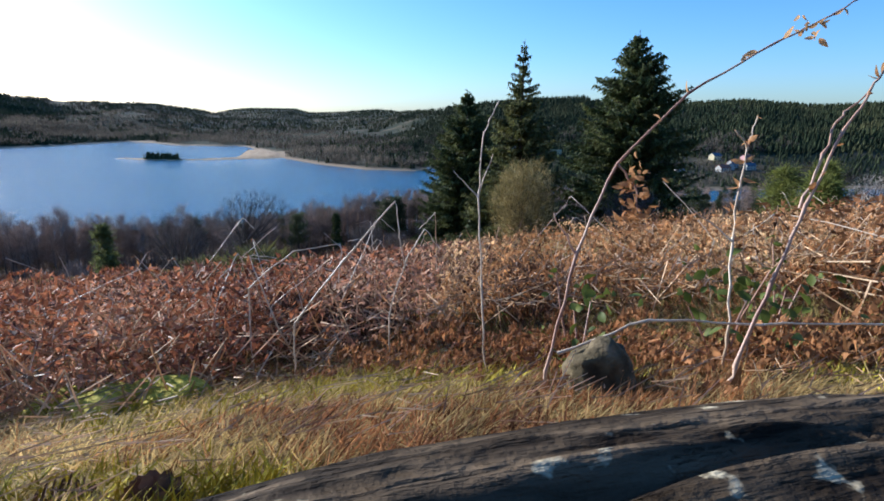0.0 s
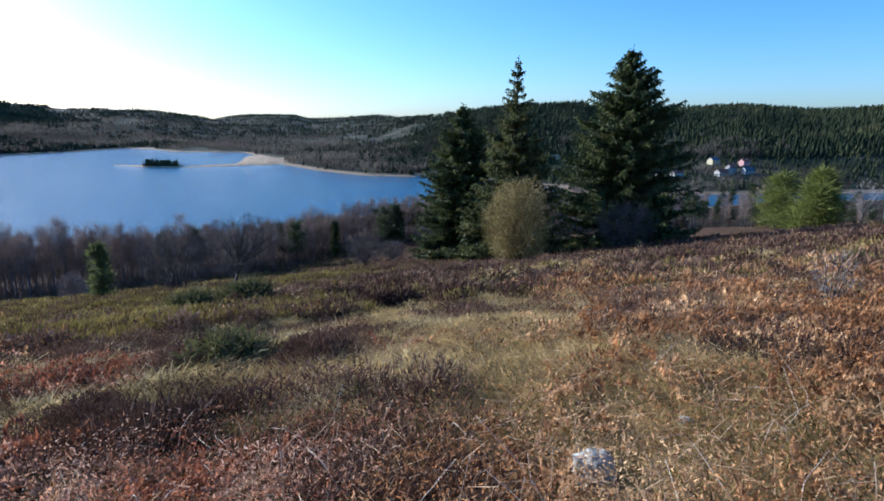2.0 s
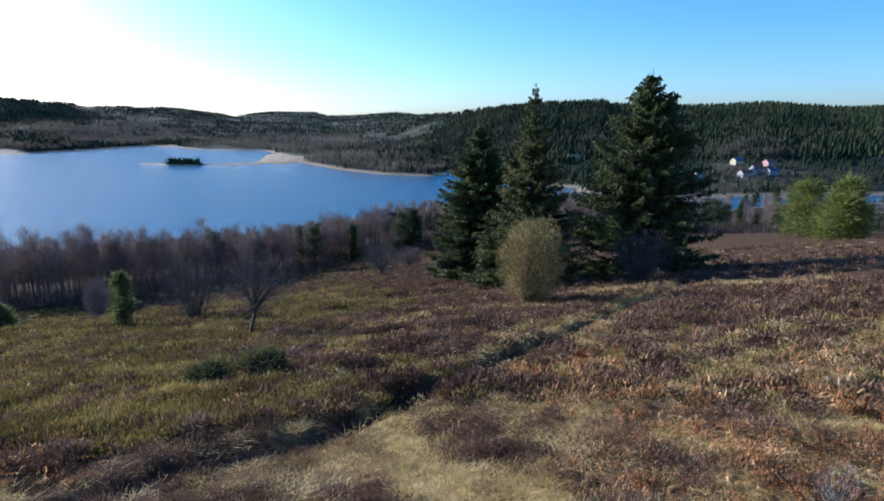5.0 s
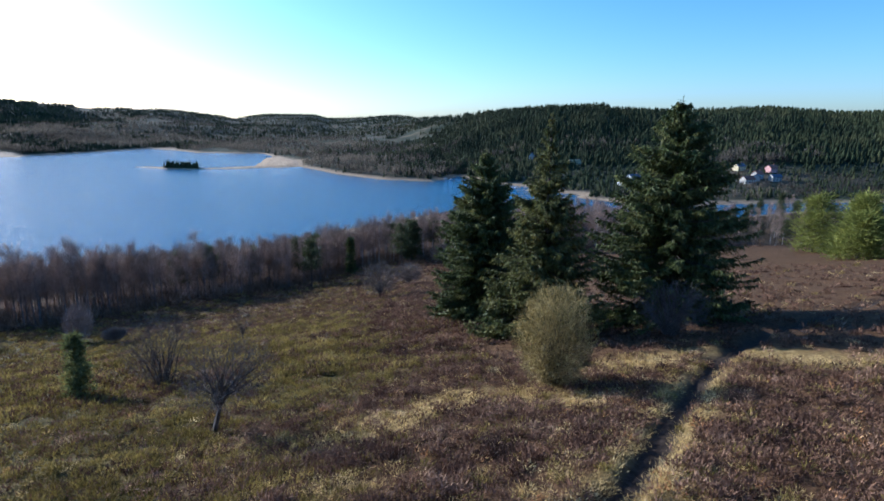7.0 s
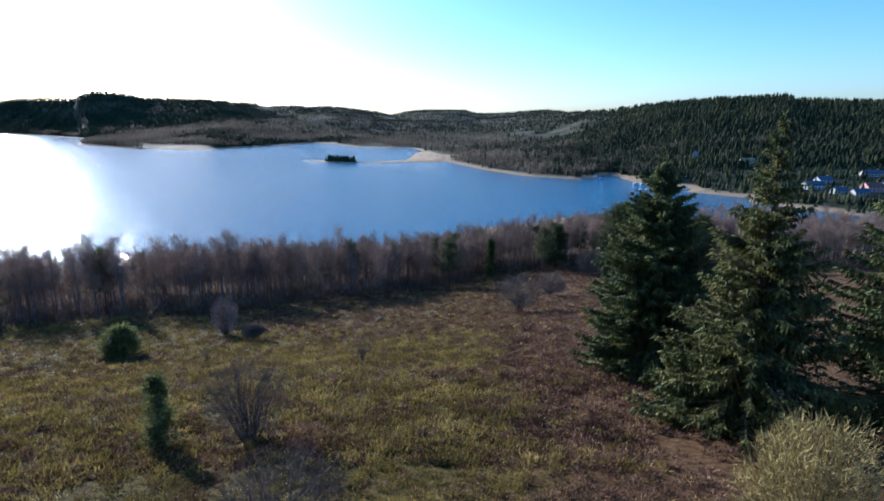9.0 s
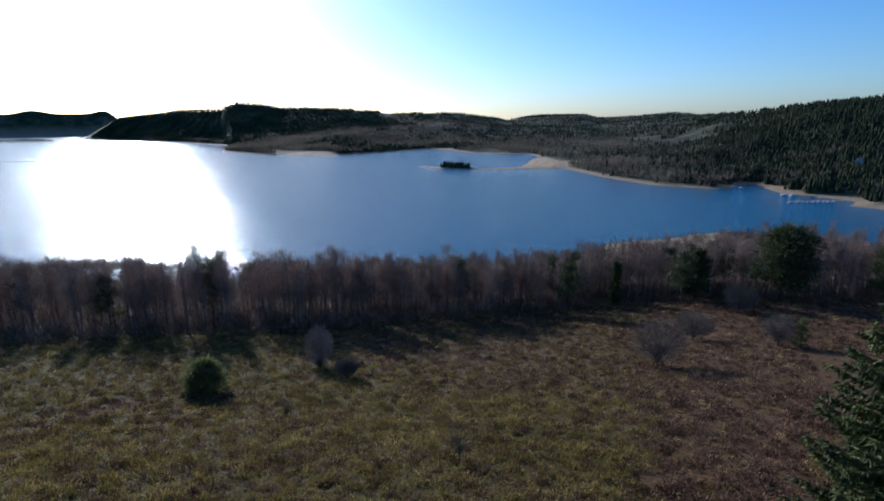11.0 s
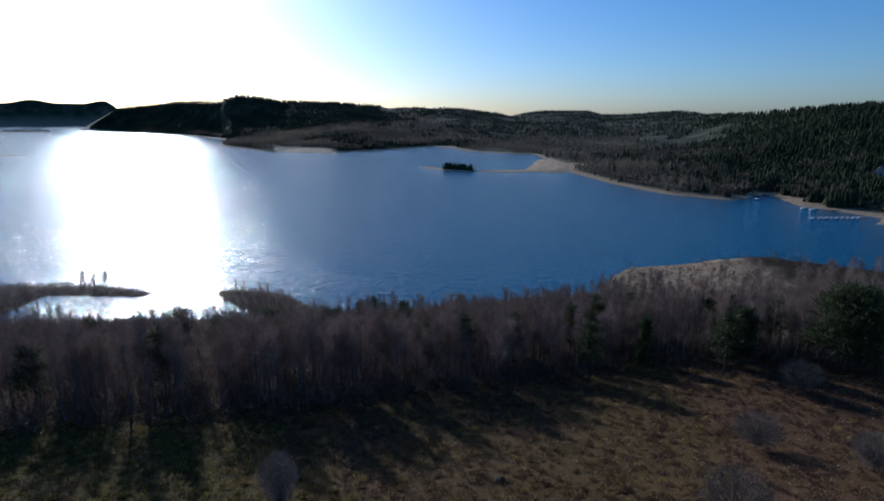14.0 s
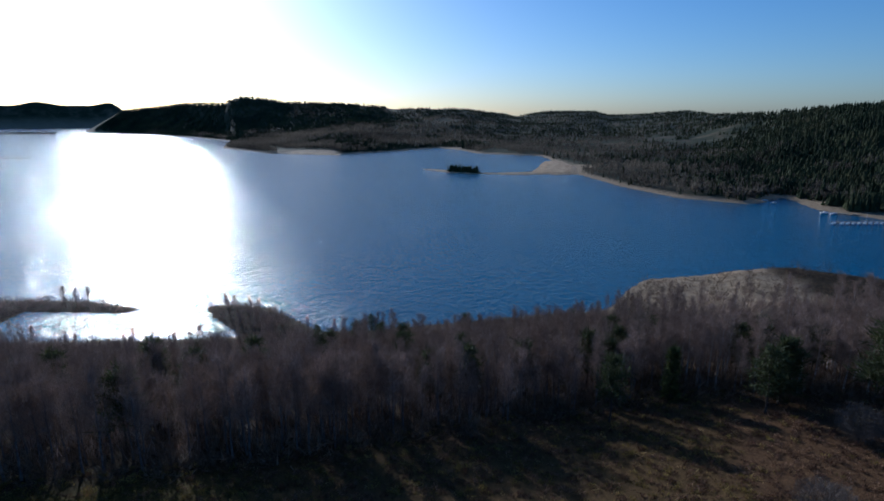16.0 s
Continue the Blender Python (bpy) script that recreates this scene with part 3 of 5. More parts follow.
def clumpy(name, x, y, label, category, needles, height, radius, clumps, per, bottom=0.0, trunk=0.1, group="", shape=1.0, size=0.22, spread=0.35):
    """Evergreen with a trunk and tufted clumps of needles."""
    ob = thing(name, x, y, ground_at(x, y) - 0.1, label, category, group)
    p, tv, tf = stem(height * 0.95, trunk, 0.03, 7, 7)
    hung("trunk", mesh_from("trunk", tv, tf, [M_BARK], smooth=True), ob)
    u = bottom + (1 - bottom) * rng.random(clumps) ** 0.9
    prof = radius * np.sqrt(np.clip(1 - ((u - bottom) / (1 - bottom)) ** shape, 0.03, 1))
    a, rr = rng.uniform(0, 2 * np.pi, clumps), np.sqrt(rng.random(clumps))
    c = np.column_stack([np.cos(a) * prof * rr + np.interp(u, p[:, 2] / height, p[:, 0]), np.sin(a) * prof * rr + np.interp(u, p[:, 2] / height, p[:, 1]), u * height])
    P = np.repeat(c, per, 0) + rng.normal(0, spread * radius * 0.4, (clumps * per, 3)) * [1, 1, 0.6]
    D = (P - np.repeat(c, per, 0)) * 0.6 + rng.normal(0, size, P.shape) + np.array([0, 0, size * 0.7])
    v, f = blades(P, D, size * 0.45)
    hung("crown", mesh_from("crown", v, f, [needles]), ob)
    lv, lf = tubes(np.column_stack([np.interp(c[:, 2] * .85, p[:, 2], p[:, 0]), np.interp(c[:, 2] * .85, p[:, 2], p[:, 1]), c[:, 2] * 0.85]), c, 0.25 * trunk, 0.008, 3)
    hung("branchwork", mesh_from("limbs", lv, lf, [M_BARK]), ob)
    return ob


# three tall spruces standing together on the slope
spruce("spruce", 2.9, 69.0, 19.9, 6.1, "tall dense dark green spruce with drooping branches", sprays=40, whorls=62, group="spruces on the slope")
spruce("spruce", 7.5, 53.9, 19.3, 6.2, "tall spruce with a thin top and bare leader showing", thin_top=1.0, sprays=28, needles=M_OLIVESPRUCE, group="spruces on the slope", belly=1.05)
spruce("spruce", 19.4, 58.0, 20.8, 7.4, "tallest broad spruce with thick ragged branches", sprays=40, whorls=64, group="spruces on the slope", belly=2.3)



def twiggy(name, x, y, label, category, twig, height, radius, stems, twigs, twig_len=0.45, twig_w=0.02, belly=0.45, group="", trunk=0.06, clear=0.0, lean=(0, 0), fill=0.6):
    """Rounded leafless bush or small tree: stems that fan out from the base, and a shell of fine twigs. clear: height of a bare trunk below the crown."""
    ob = thing(name, x, y, ground_at(x, y) - 0.1, label, category, group)
    A, B, RA, TP, TD = [], [], [], [], []
    mid = clear + (height - clear) * belly
    if clear:
        A += [(0, 0, 0)]
        B += [(lean[0] * clear, lean[1] * clear, clear)]
        RA += [trunk * 1.5]
    for _ in range(stems):
        a, e = rng.uniform(0, 2 * np.pi), np.sqrt(rng.random())
        w = rng.uniform(0.0, 1.0)
        end = np.array([np.cos(a) * radius * e, np.sin(a) * radius * e, mid + (height - mid) * np.sqrt(max(0.02, 1 - e * e)) * rng.uniform(.72, 1.0) - (mid - clear) * 0.9 * e * w * w])
        base = np.array([np.cos(a) * 0.12 * radius * e * (clear == 0), np.sin(a) * 0.12 * radius * e * (clear == 0), clear]) + np.array([lean[0] * clear, lean[1] * clear, 0])
        end[:2] += np.array(lean) * end[2]
        q = base
        for k in range(1, 5):
            t = k / 4
            nxt = base + (end - base) * np.array([t ** 1.25, t ** 1.25, t ** 0.85]) + rng.normal(0, 0.04 * radius, 3)
            A.append(q), B.append(nxt), RA.append(trunk * (1.1 - t) * 0.6 + 0.005)
            for _ in range(max(1, int(twigs * (0.35 + t) / 4))):
                d = (end - base) / np.linalg.norm(end - base) * 0.7 + rng.normal(0, .55, 3) + np.array([0, 0, .35])
                TP.append(q + (nxt - q) * rng.random()), TD.append(d / np.linalg.norm(d) * twig_len * rng.uniform(.5, 1.3))
            q = nxt
    k = int(stems * twigs * fill)
    dirs = rng.normal(size=(k, 3))
    dirs /= np.linalg.norm(dirs, axis=1, keepdims=True)
    rad = np.cbrt(rng.uniform(0.12, 1.0, k))[:, None] * (1 + 0.16 * vnoise(dirs[:, 0] * 3 + x, dirs[:, 1] * 3 + dirs[:, 2] * 2, 0.6, 77))[:, None]
    shell = dirs * rad * np.array([radius, radius, 1]) * np.where(dirs[:, 2:] > 0, [[1, 1, height - mid]], [[0.9, 0.9, (mid - clear) * 0.93]])
    shell[:, 2] += mid
    shell[:, :2] += np.array(lean) * shell[:, 2:]
    away = dirs * 0.6 + rng.normal(0, .5, (k, 3)) + np.array([0, 0, .5])
    TP = np.concatenate([np.array(TP), shell])
    TD = np.concatenate([np.array(TD), away / np.linalg.norm(away, axis=1, keepdims=True) * twig_len * rng.uniform(.4, 1.1, (k, 1))])
    lv, lf = tubes(A, B, np.array(RA), np.array(RA) * 0.75, 4 if stems > 12 else 3)
    hung("stem", mesh_from("stems", lv, lf, [M_BARK]), ob)
    v, f = blades(TP, TD, twig_w)
    hung("crown", mesh_from("crown", v, f, [twig]), ob)
    return ob


# bushes and small trees on the open hillside
twiggy("willow_bush", 5.5, 37.2, "dense rounded willow bush of upright olive-grey twigs", "bush", M_WILLOW, 6.3, 2.3, 110, 60, 0.42, 0.034, 0.44, trunk=0.035, fill=1.4)
twiggy("hawthorn_tree", -12.3, 32.1, "small leaning leafless thorn tree with a dark trunk", "tree", M_GREYTWIG, 4.9, 2.4, 24, 70, 0.5, 0.016, 0.5, clear=1.4, trunk=0.1, fill=1.7, lean=(0.25, 0.1))
twiggy("bare_shrub", -22.0, 44.6, "leafless many-stemmed shrub in the heather", "shrub", M_GREYTWIG, 5.6, 2.9, 26, 75, 0.55, 0.018, 0.55, trunk=0.11, fill=2.0)
clumpy("juniper", -27.0, 42.7, "dark green columnar juniper", "shrub", M_JUNIPER, 4.7, 0.95, 110, 30, 0.02, 0.08, shape=1.6, size=0.2)
twiggy("pale_birch", -73.2, 105.0, "small pale leafless birch at the edge of the wood", "tree", M_PALEBIRCH, 8.2, 2.6, 60, 70, 0.6, 0.045, 0.5, trunk=0.06, fill=1.2)
twiggy("bare_shrub", -26.4, 70.0, "thin leafless sapling on the open slope", "shrub", M_GREYTWIG, 3.8, 1.8, 16, 40, 0.5, 0.014, 0.5, clear=0.8, trunk=0.06)
clumpy("pine_bush", -74.0, 81.5, "low round dark green pine bush", "shrub", M_JUNIPER, 5.0, 2.7, 260, 30, 0.03, 0.1, shape=2.4, size=0.3)
twiggy("bare_shrub", -54.6, 78.1, "low leafless shrub in dry grass", "shrub", M_GREYTWIG, 3.0, 1.0, 16, 30, 0.4, 0.016, 0.5, trunk=0.04)
for hx, hy, hh, hr in ((-17.6, 124.8, 8.2, 4.6), (-14.4, 157.9, 6.4, 4.3), (1.0, 154.5, 6.4, 3.3), (-6.0, 190.0, 7.5, 4.4), (-63.3, 100.6, 2.9, 2.0)):
    twiggy("round_thorn_tree", hx, hy, "dark rounded leafless thorn tree", "tree", M_GREYTWIG, hh, hr, 40, 70, 0.7, 0.035, 0.5, clear=0.9, trunk=0.12, fill=2.4, group="thorn trees below the slope")
clumpy("young_spruce", 4.6, 153.5, "small dark young spruce beside a thorn tree", "tree", M_JUNIPER, 6.0, 1.6, 60, 26, 0.03, 0.08, shape=1.1, size=0.25)
twiggy("bare_shrub", 17.0, 49.4, "grey leafless shrub under the spruces", "shrub", M_GREYTWIG, 4.6, 2.8, 70, 60, 0.5, 0.022, 0.45, trunk=0.06)
spruce("young_spruce", 4.6, 55.2, 6.2, 2.6, "young green spruce at the foot of the tall ones", sprays=16, whorls=22)
clumpy("gorse_bush", -6.7, 19.3, "low dark green gorse bush among heather", "shrub", M_GORSE, 0.75, 1.0, 110, 30, 0.0, 0.02, shape=2.5, size=0.12)
clumpy("gorse_bush", -8.4, 18.8, "low green gorse bush in grass", "shrub", M_GORSE, 0.55, 1.0, 90, 30, 0.0, 0.02, shape=2.5, size=0.12)
clumpy("gorse_bush", -2.3, 6.6, "low ragged green heather bush with pale tips", "shrub", M_GORSE, 0.34, 0.6, 70, 26, 0.0, 0.02, shape=2.5, size=0.07)
clumpy("gorse_bush", -0.3, 4.4, "small dark green tuft in mossy turf", "shrub", M_GORSE, 0.16, 0.2, 30, 22, 0.0, 0.01, shape=2.5, size=0.04)
clumpy("gorse_bush", 10.1, 12.7, "small dark gorse bush among bracken", "shrub", M_GORSE, 0.32, 0.25, 35, 24, 0.0, 0.02, shape=2.5, size=0.1)
twiggy("pale_weed", 5.7, 7.3, "pale grey dried weed stalks in the bracken", "shrub", M_PALETWIG, 0.95, 0.3, 20, 24, 0.12, 0.005, 0.5, trunk=0.005)
# trees below the brow to the right
for px_, py_, ph, pr, cone in ((109, 177, 17, 6.5, 1.3), (95, 138, 10, 5.5, 2.4), (101, 146, 15, 4.6, 1.05), (150, 215, 19, 7, 1.4)):
    clumpy("bright_pine", px_, py_, "sunlit yellow-green pine on the brow of the slope", "tree", M_BRIGHTPINE, ph, pr, 90, 75, 0.03, 0.25, shape=cone, size=0.45, group="pines on the brow", spread=0.5)
twiggy("bleached_tree", 118, 152, "bleached dead tree with bare pale branches", "tree", M_PALETWIG, 13, 4.5, 26, 40, 0.9, 0.05, 0.5, clear=3, trunk=0.16)


def birch(name, x, y, label, bark, height, spread, group, girth=0.13):
    """Slender bare birch: stem, steep limbs, long fine twigs."""
    ob = thing(name, x, y, ground_at(x, y) - 0.2, label, "tree", group)
    p, tv, tf = stem(height, girth, 0.03, 7, 5)
    hung("trunk", mesh_from("trunk", tv, tf, [bark], smooth=True), ob)
    A, B, RA, TP, TD = [], [], [], [], []
    for i in range(17):
        u = 0.36 + 0.61 * (i + rng.random()) / 17
        z = u * height
        base = np.array([np.interp(z, p[:, 2], p[:, 0]), np.interp(z, p[:, 2], p[:, 1]), z])
        a = rng.uniform(0, 2 * np.pi)
        L = spread * (1.25 - 0.9 * u) * rng.uniform(.7, 1.25)
        q = base
        d = np.array([np.cos(a), np.sin(a), 0.55 + 0.8 * u])
        for k in range(3):
            d = d / np.linalg.norm(d) + rng.normal(0, .14, 3) + np.array([0, 0, .12])
            d /= np.linalg.norm(d)
            e = q + d * L / 3
            A.append(q), B.append(e), RA.append(0.04 * (1.1 - u) * (1 - k / 3.2) + .008)
            for _ in range(22):
                s = d + rng.normal(0, .55, 3) + np.array([0, 0, .15])
                TP.append(q + (e - q) * rng.random() + rng.normal(0, .4, 3)), TD.append(s / np.linalg.norm(s) * rng.uniform(.7, 1.9))
            q = e
    lv, lf = tubes(A, B, np.array(RA), np.array(RA) * .7, 3)
    hung("branchwork", mesh_from("limbs", lv, lf, [M_TWIG]), ob)
    v, f = blades(TP, TD, 0.052)
    hung("crown", mesh_from("crown", v, f, [M_TWIG]), ob)
    return ob


def lakeside_wood():
    # a few trees with their parts, then copies through the belt
    label = "slender bare birch with purplish twigs in the lakeside wood"
    kinds = [birch("birch_tree", -70 - 9 * i, 175 - 6 * i, label, M_GREYBARK, rng.uniform(14, 18), 4.4, "lakeside birches", 0.17) for i in range(7)]
    white = [birch("white_birch", -8 + 9 * i, 238 + 4 * i, "white-trunked bare birch near the sandy point", M_BIRCHBARK, rng.uniform(15, 18), 4.0, "white birches", 0.2) for i in range(3)]
    shrub = [twiggy("understorey_shrub", -64 - 9 * i, 168 - 5 * i, "leafless brown undergrowth below the birches", "shrub", M_DARKTWIG, 4.5, 2.6, 9, 42, 0.9, 0.06, 0.5, group="undergrowth of the wood") for i in range(3)]
    pine = [clumpy("lakeside_pine", -80.7 + 30 * i, 176 + 12 * i, "dark green pine among the bare birches", "tree", M_PINE, 17 - i, 3.2, 44, 30, 0.35, 0.2, "lakeside pines", 2.2, 0.6, 0.5) for i in range(3)]
    clumpy("dark_spruce", -40.3, 204.6, "narrow dark spruce at the edge of the wood", "tree", M_SPRUCE, 13.5, 2.2, 150, 26, 0.02, 0.2, shape=1.0, size=0.5)
    clumpy("broad_pine", 4.2, 212.0, "broad old green pine at the edge of the wood", "tree", M_PINE, 21, 8.0, 130, 60, 0.25, 0.35, shape=2.4, size=0.7)
    clumpy("broad_pine", -18.0, 207.0, "rounded green pine at the edge of the wood", "tree", M_PINE, 15, 4.2, 100, 45, 0.15, 0.25, shape=1.6, size=0.6)
    clumpy("broad_pine", 30.0, 222.0, "green pine among white birches", "tree", M_PINE, 17, 5.0, 100, 45, 0.2, 0.25, shape=1.8, size=0.6)
    placed, tries, rest = [], 0, []
    fx, fy = np.array(BELT_FRONT, float).T
    while len(placed) < 1420 and tries < 26000:
        tries += 1
        front = tries % 6 == 0          # the edge of the wood stands thicker
        x = rng.uniform(-140, -10) if front else rng.uniform(-275, 120)
        deep = rng.uniform(0, 14) if front else (rng.random() ** 1.4) * (100 if x > -130 else 165) + 1
        y = np.interp(x, fx, fy) + deep
        if inside(np.array([x]), np.array([y]), NEAR)[0] < 4 or any((x - a) ** 2 + (y - b) ** 2 < 4.2 for a, b in placed):
            continue
        if x > -45 and y > 280 and rng.random() < 0.75:
            continue
        placed.append((x, y))
        pick = rng.random()
        if pick < 0.055 and x < 30 and deep > 6 and (y < 240 or x < -70) and x > -205:
            k = pine[int(rng.integers(3))]
        elif pick < (0.24 if deep < 14 else 0.1) or (deep < 8 and pick < 0.4):
            k = shrub[int(rng.integers(3))]
        elif x > -40 and pick < 0.75:
            k = white[int(rng.integers(3))]
        else:
            k = kinds[int(rng.integers(7))]
        shore = float(inside(np.array([x]), np.array([y]), NEAR)[0])
        cap = np.interp(shore, [4, 20, 45, 75, 100], [6, 8, 12.5, 16.5, 21] if -225 < x < -140 else [8.5, 10.5, 15, 18, 21]) if x < -70 else 11.5 if y > 236 and x < -15 else 21          # lower towards the water
        s = min(rng.uniform(0.8, 1.1) + 0.16 * float(smooth(x, -60, -110)), cap / 16.5 * rng.uniform(.85, 1.1))
        m = pose(x, y, ground_at(x, y) - 0.2, 0, 0, rng.uniform(0, 360))
        if deep > 14 and k in kinds:
            rest.append((k, m, s))
            continue
        o = copy_thing(k, m)
        o.scale = (s, s, s * rng.uniform(.92, 1.08))
    # the trees further in are past counting
    V, F, n = [], [], 0
    for k, m, s in rest:
        for c in k.children:
            if c.name.startswith("crown") or c.name.startswith("trunk"):
                co = np.empty(len(c.data.vertices) * 3, np.float32)
                c.data.vertices.foreach_get("co", co)
                mm = np.array(m)
                V.append(co.reshape(-1, 3) * s @ mm[:3, :3].T + mm[:3, 3])
                lo = np.empty(len(c.data.loops), np.int32)
                c.data.loops.foreach_get("vertex_index", lo)
                q = lo.reshape(len(c.data.polygons), -1)
                F.append((q if q.shape[1] == 3 else np.concatenate([q[:, :3], q[:, [0, 2, 3]]])) + n)
                n += len(V[-1])
    x = np.r_[rng.uniform(-275, 110, 5200), rng.uniform(-70, 120, 1800)]
    y = np.interp(x, fx, fy) + rng.uniform(-7, 1, 7000) + np.r_[75 * rng.random(5200) ** 1.6, 170 * rng.random(1800)]
    keep = inside(x, y, NEAR) > 3
    x, y = x[keep], y[keep]
    d = rng.normal(size=(30, 3))
    d[:, 2] = np.abs(d[:, 2])
    d /= np.linalg.norm(d, axis=1, keepdims=True)
    tv, tf = blades(d * rng.uniform(.2, 1, (30, 1)), d * .3 + rng.normal(0, .22, (30, 3)) + np.array([0, 0, .35]), 0.06)
    v, f = scatter(tv, tf, np.column_stack([x, y, land(x, y) - .1]), rng.uniform(0, 6.3, len(x)), rng.uniform(.5, 1.6, (len(x), 1)) * np.array([[1.3, 1.3, 1.0]]) * np.where(rng.random(len(x)) < 0.2, 2.4, 1)[:, None])
    tagged(new("undergrowth", mesh_from("undergrowth", v, f, [M_DARKTWIG])), "dark brown brush and dead bracken on the floor of the wood", "undergrowth", kind="stuff")
    tagged(new("birch_wood", mesh_from("birch_wood", np.concatenate(V), np.concatenate(F), [M_TWIG])), "dense bare birch wood with purplish twigs along the shore", "wood", kind="stuff")
    # thickets of saplings that fill the wood to the water
    x = np.r_[rng.uniform(-275, 60, 3000), rng.uniform(-300, -20, 16000)]
    y = np.r_[np.interp(x[:3000], fx, fy) + rng.uniform(4, 105, 3000), rng.uniform(90, 380, 16000)]
    d = inside(x, y, NEAR)
    keep = (d > 1.2) & ((d < 24) | (np.arange(19000) < 3000)) & ((x < -70) | (np.arange(19000) < 3000)) & (belt_depth(x, y) > 3)
    low = np.where(d < 24, 0.55 + 0.02 * d, 1)[keep]
    x, y = x[keep], y[keep]
    d = rng.normal(0, 1, (26, 3)) * [0.16, 0.16, 0] + np.array([0, 0, 1]) * rng.uniform(.3, .6, (26, 1))
    tv, tf = blades(rng.normal(0, .28, (26, 3)) * [1, 1, 0] + np.array([0, 0, 1]) * rng.uniform(0, .5, (26, 1)), d, 0.02)
    v, f = scatter(tv, tf, np.column_stack([x, y, land(x, y) - .1]), rng.uniform(0, 6.3, len(x)), rng.uniform(3.5, 7.5, (len(x), 1)) * np.array([[0.8, 0.8, 1]]) * low[:, None])
    tagged(new("sapling_thicket", mesh_from("sapling_thicket", v, f, [M_TWIG])), "thicket of bare birch saplings in the lakeside wood", "thicket", kind="stuff")
    # pale grass between the trees and towards the sandy point
    x = np.r_[rng.uniform(-275, 110, 2500), rng.uniform(-80, 120, 4500)]
    y = np.interp(x, fx, fy) + np.r_[60 * rng.random(2500), rng.uniform(-30, 170, 4500)]
    keep = inside(x, y, NEAR) > 2
    x, y = x[keep], y[keep]
    d = rng.normal(0, .3, (9, 3)) + np.array([0, 0, .55])
    tv, tf = blades(rng.normal(0, .3, (9, 3)) * [1, 1, 0], d, 0.07)
    v, f = scatter(tv, tf, np.column_stack([x, y, land(x, y) - .05]), rng.uniform(0, 6.3, len(x)), rng.uniform(.6, 1.7, (len(x), 1)) * np.array([[1.5, 1.5, .8]]))
    tagged(new("wood_grass", mesh_from("wood_grass", v, f, [M_HEATHER])), "tawny dead grass between the birches", "vegetation", kind="stuff")
    # scrub and bare trees in the hollow to the right
    for _ in range(330):
        x, y = rng.uniform(95, 330), rng.uniform(205, 440)
        if y < 150 + 0.55 * x or inside(np.array([x]), np.array([y]), NEAR)[0] < 4:
            continue
        pick = rng.random()
        k = pine[int(rng.integers(3))] if pick < 0.2 else shrub[int(rng.integers(3))] if pick < 0.65 else white[0] if pick < 0.75 else kinds[int(rng.integers(7))]
        s = rng.uniform(0.6, 0.95)
        o = copy_thing(k, pose(x, y, ground_at(x, y) - 0.2, 0, 0, rng.uniform(0, 360)))
        o.scale = (s, s, s)


lakeside_wood()


HOUSES = [(323, 662), (303, 600), (318, 612), (324, 622), (356, 655), (338, 612), (168, 572), (180, 548), (98, 779), (144, 715), (186, 606), (208, 562), (222, 575), (238, 646), (250, 590), (192, 541)]


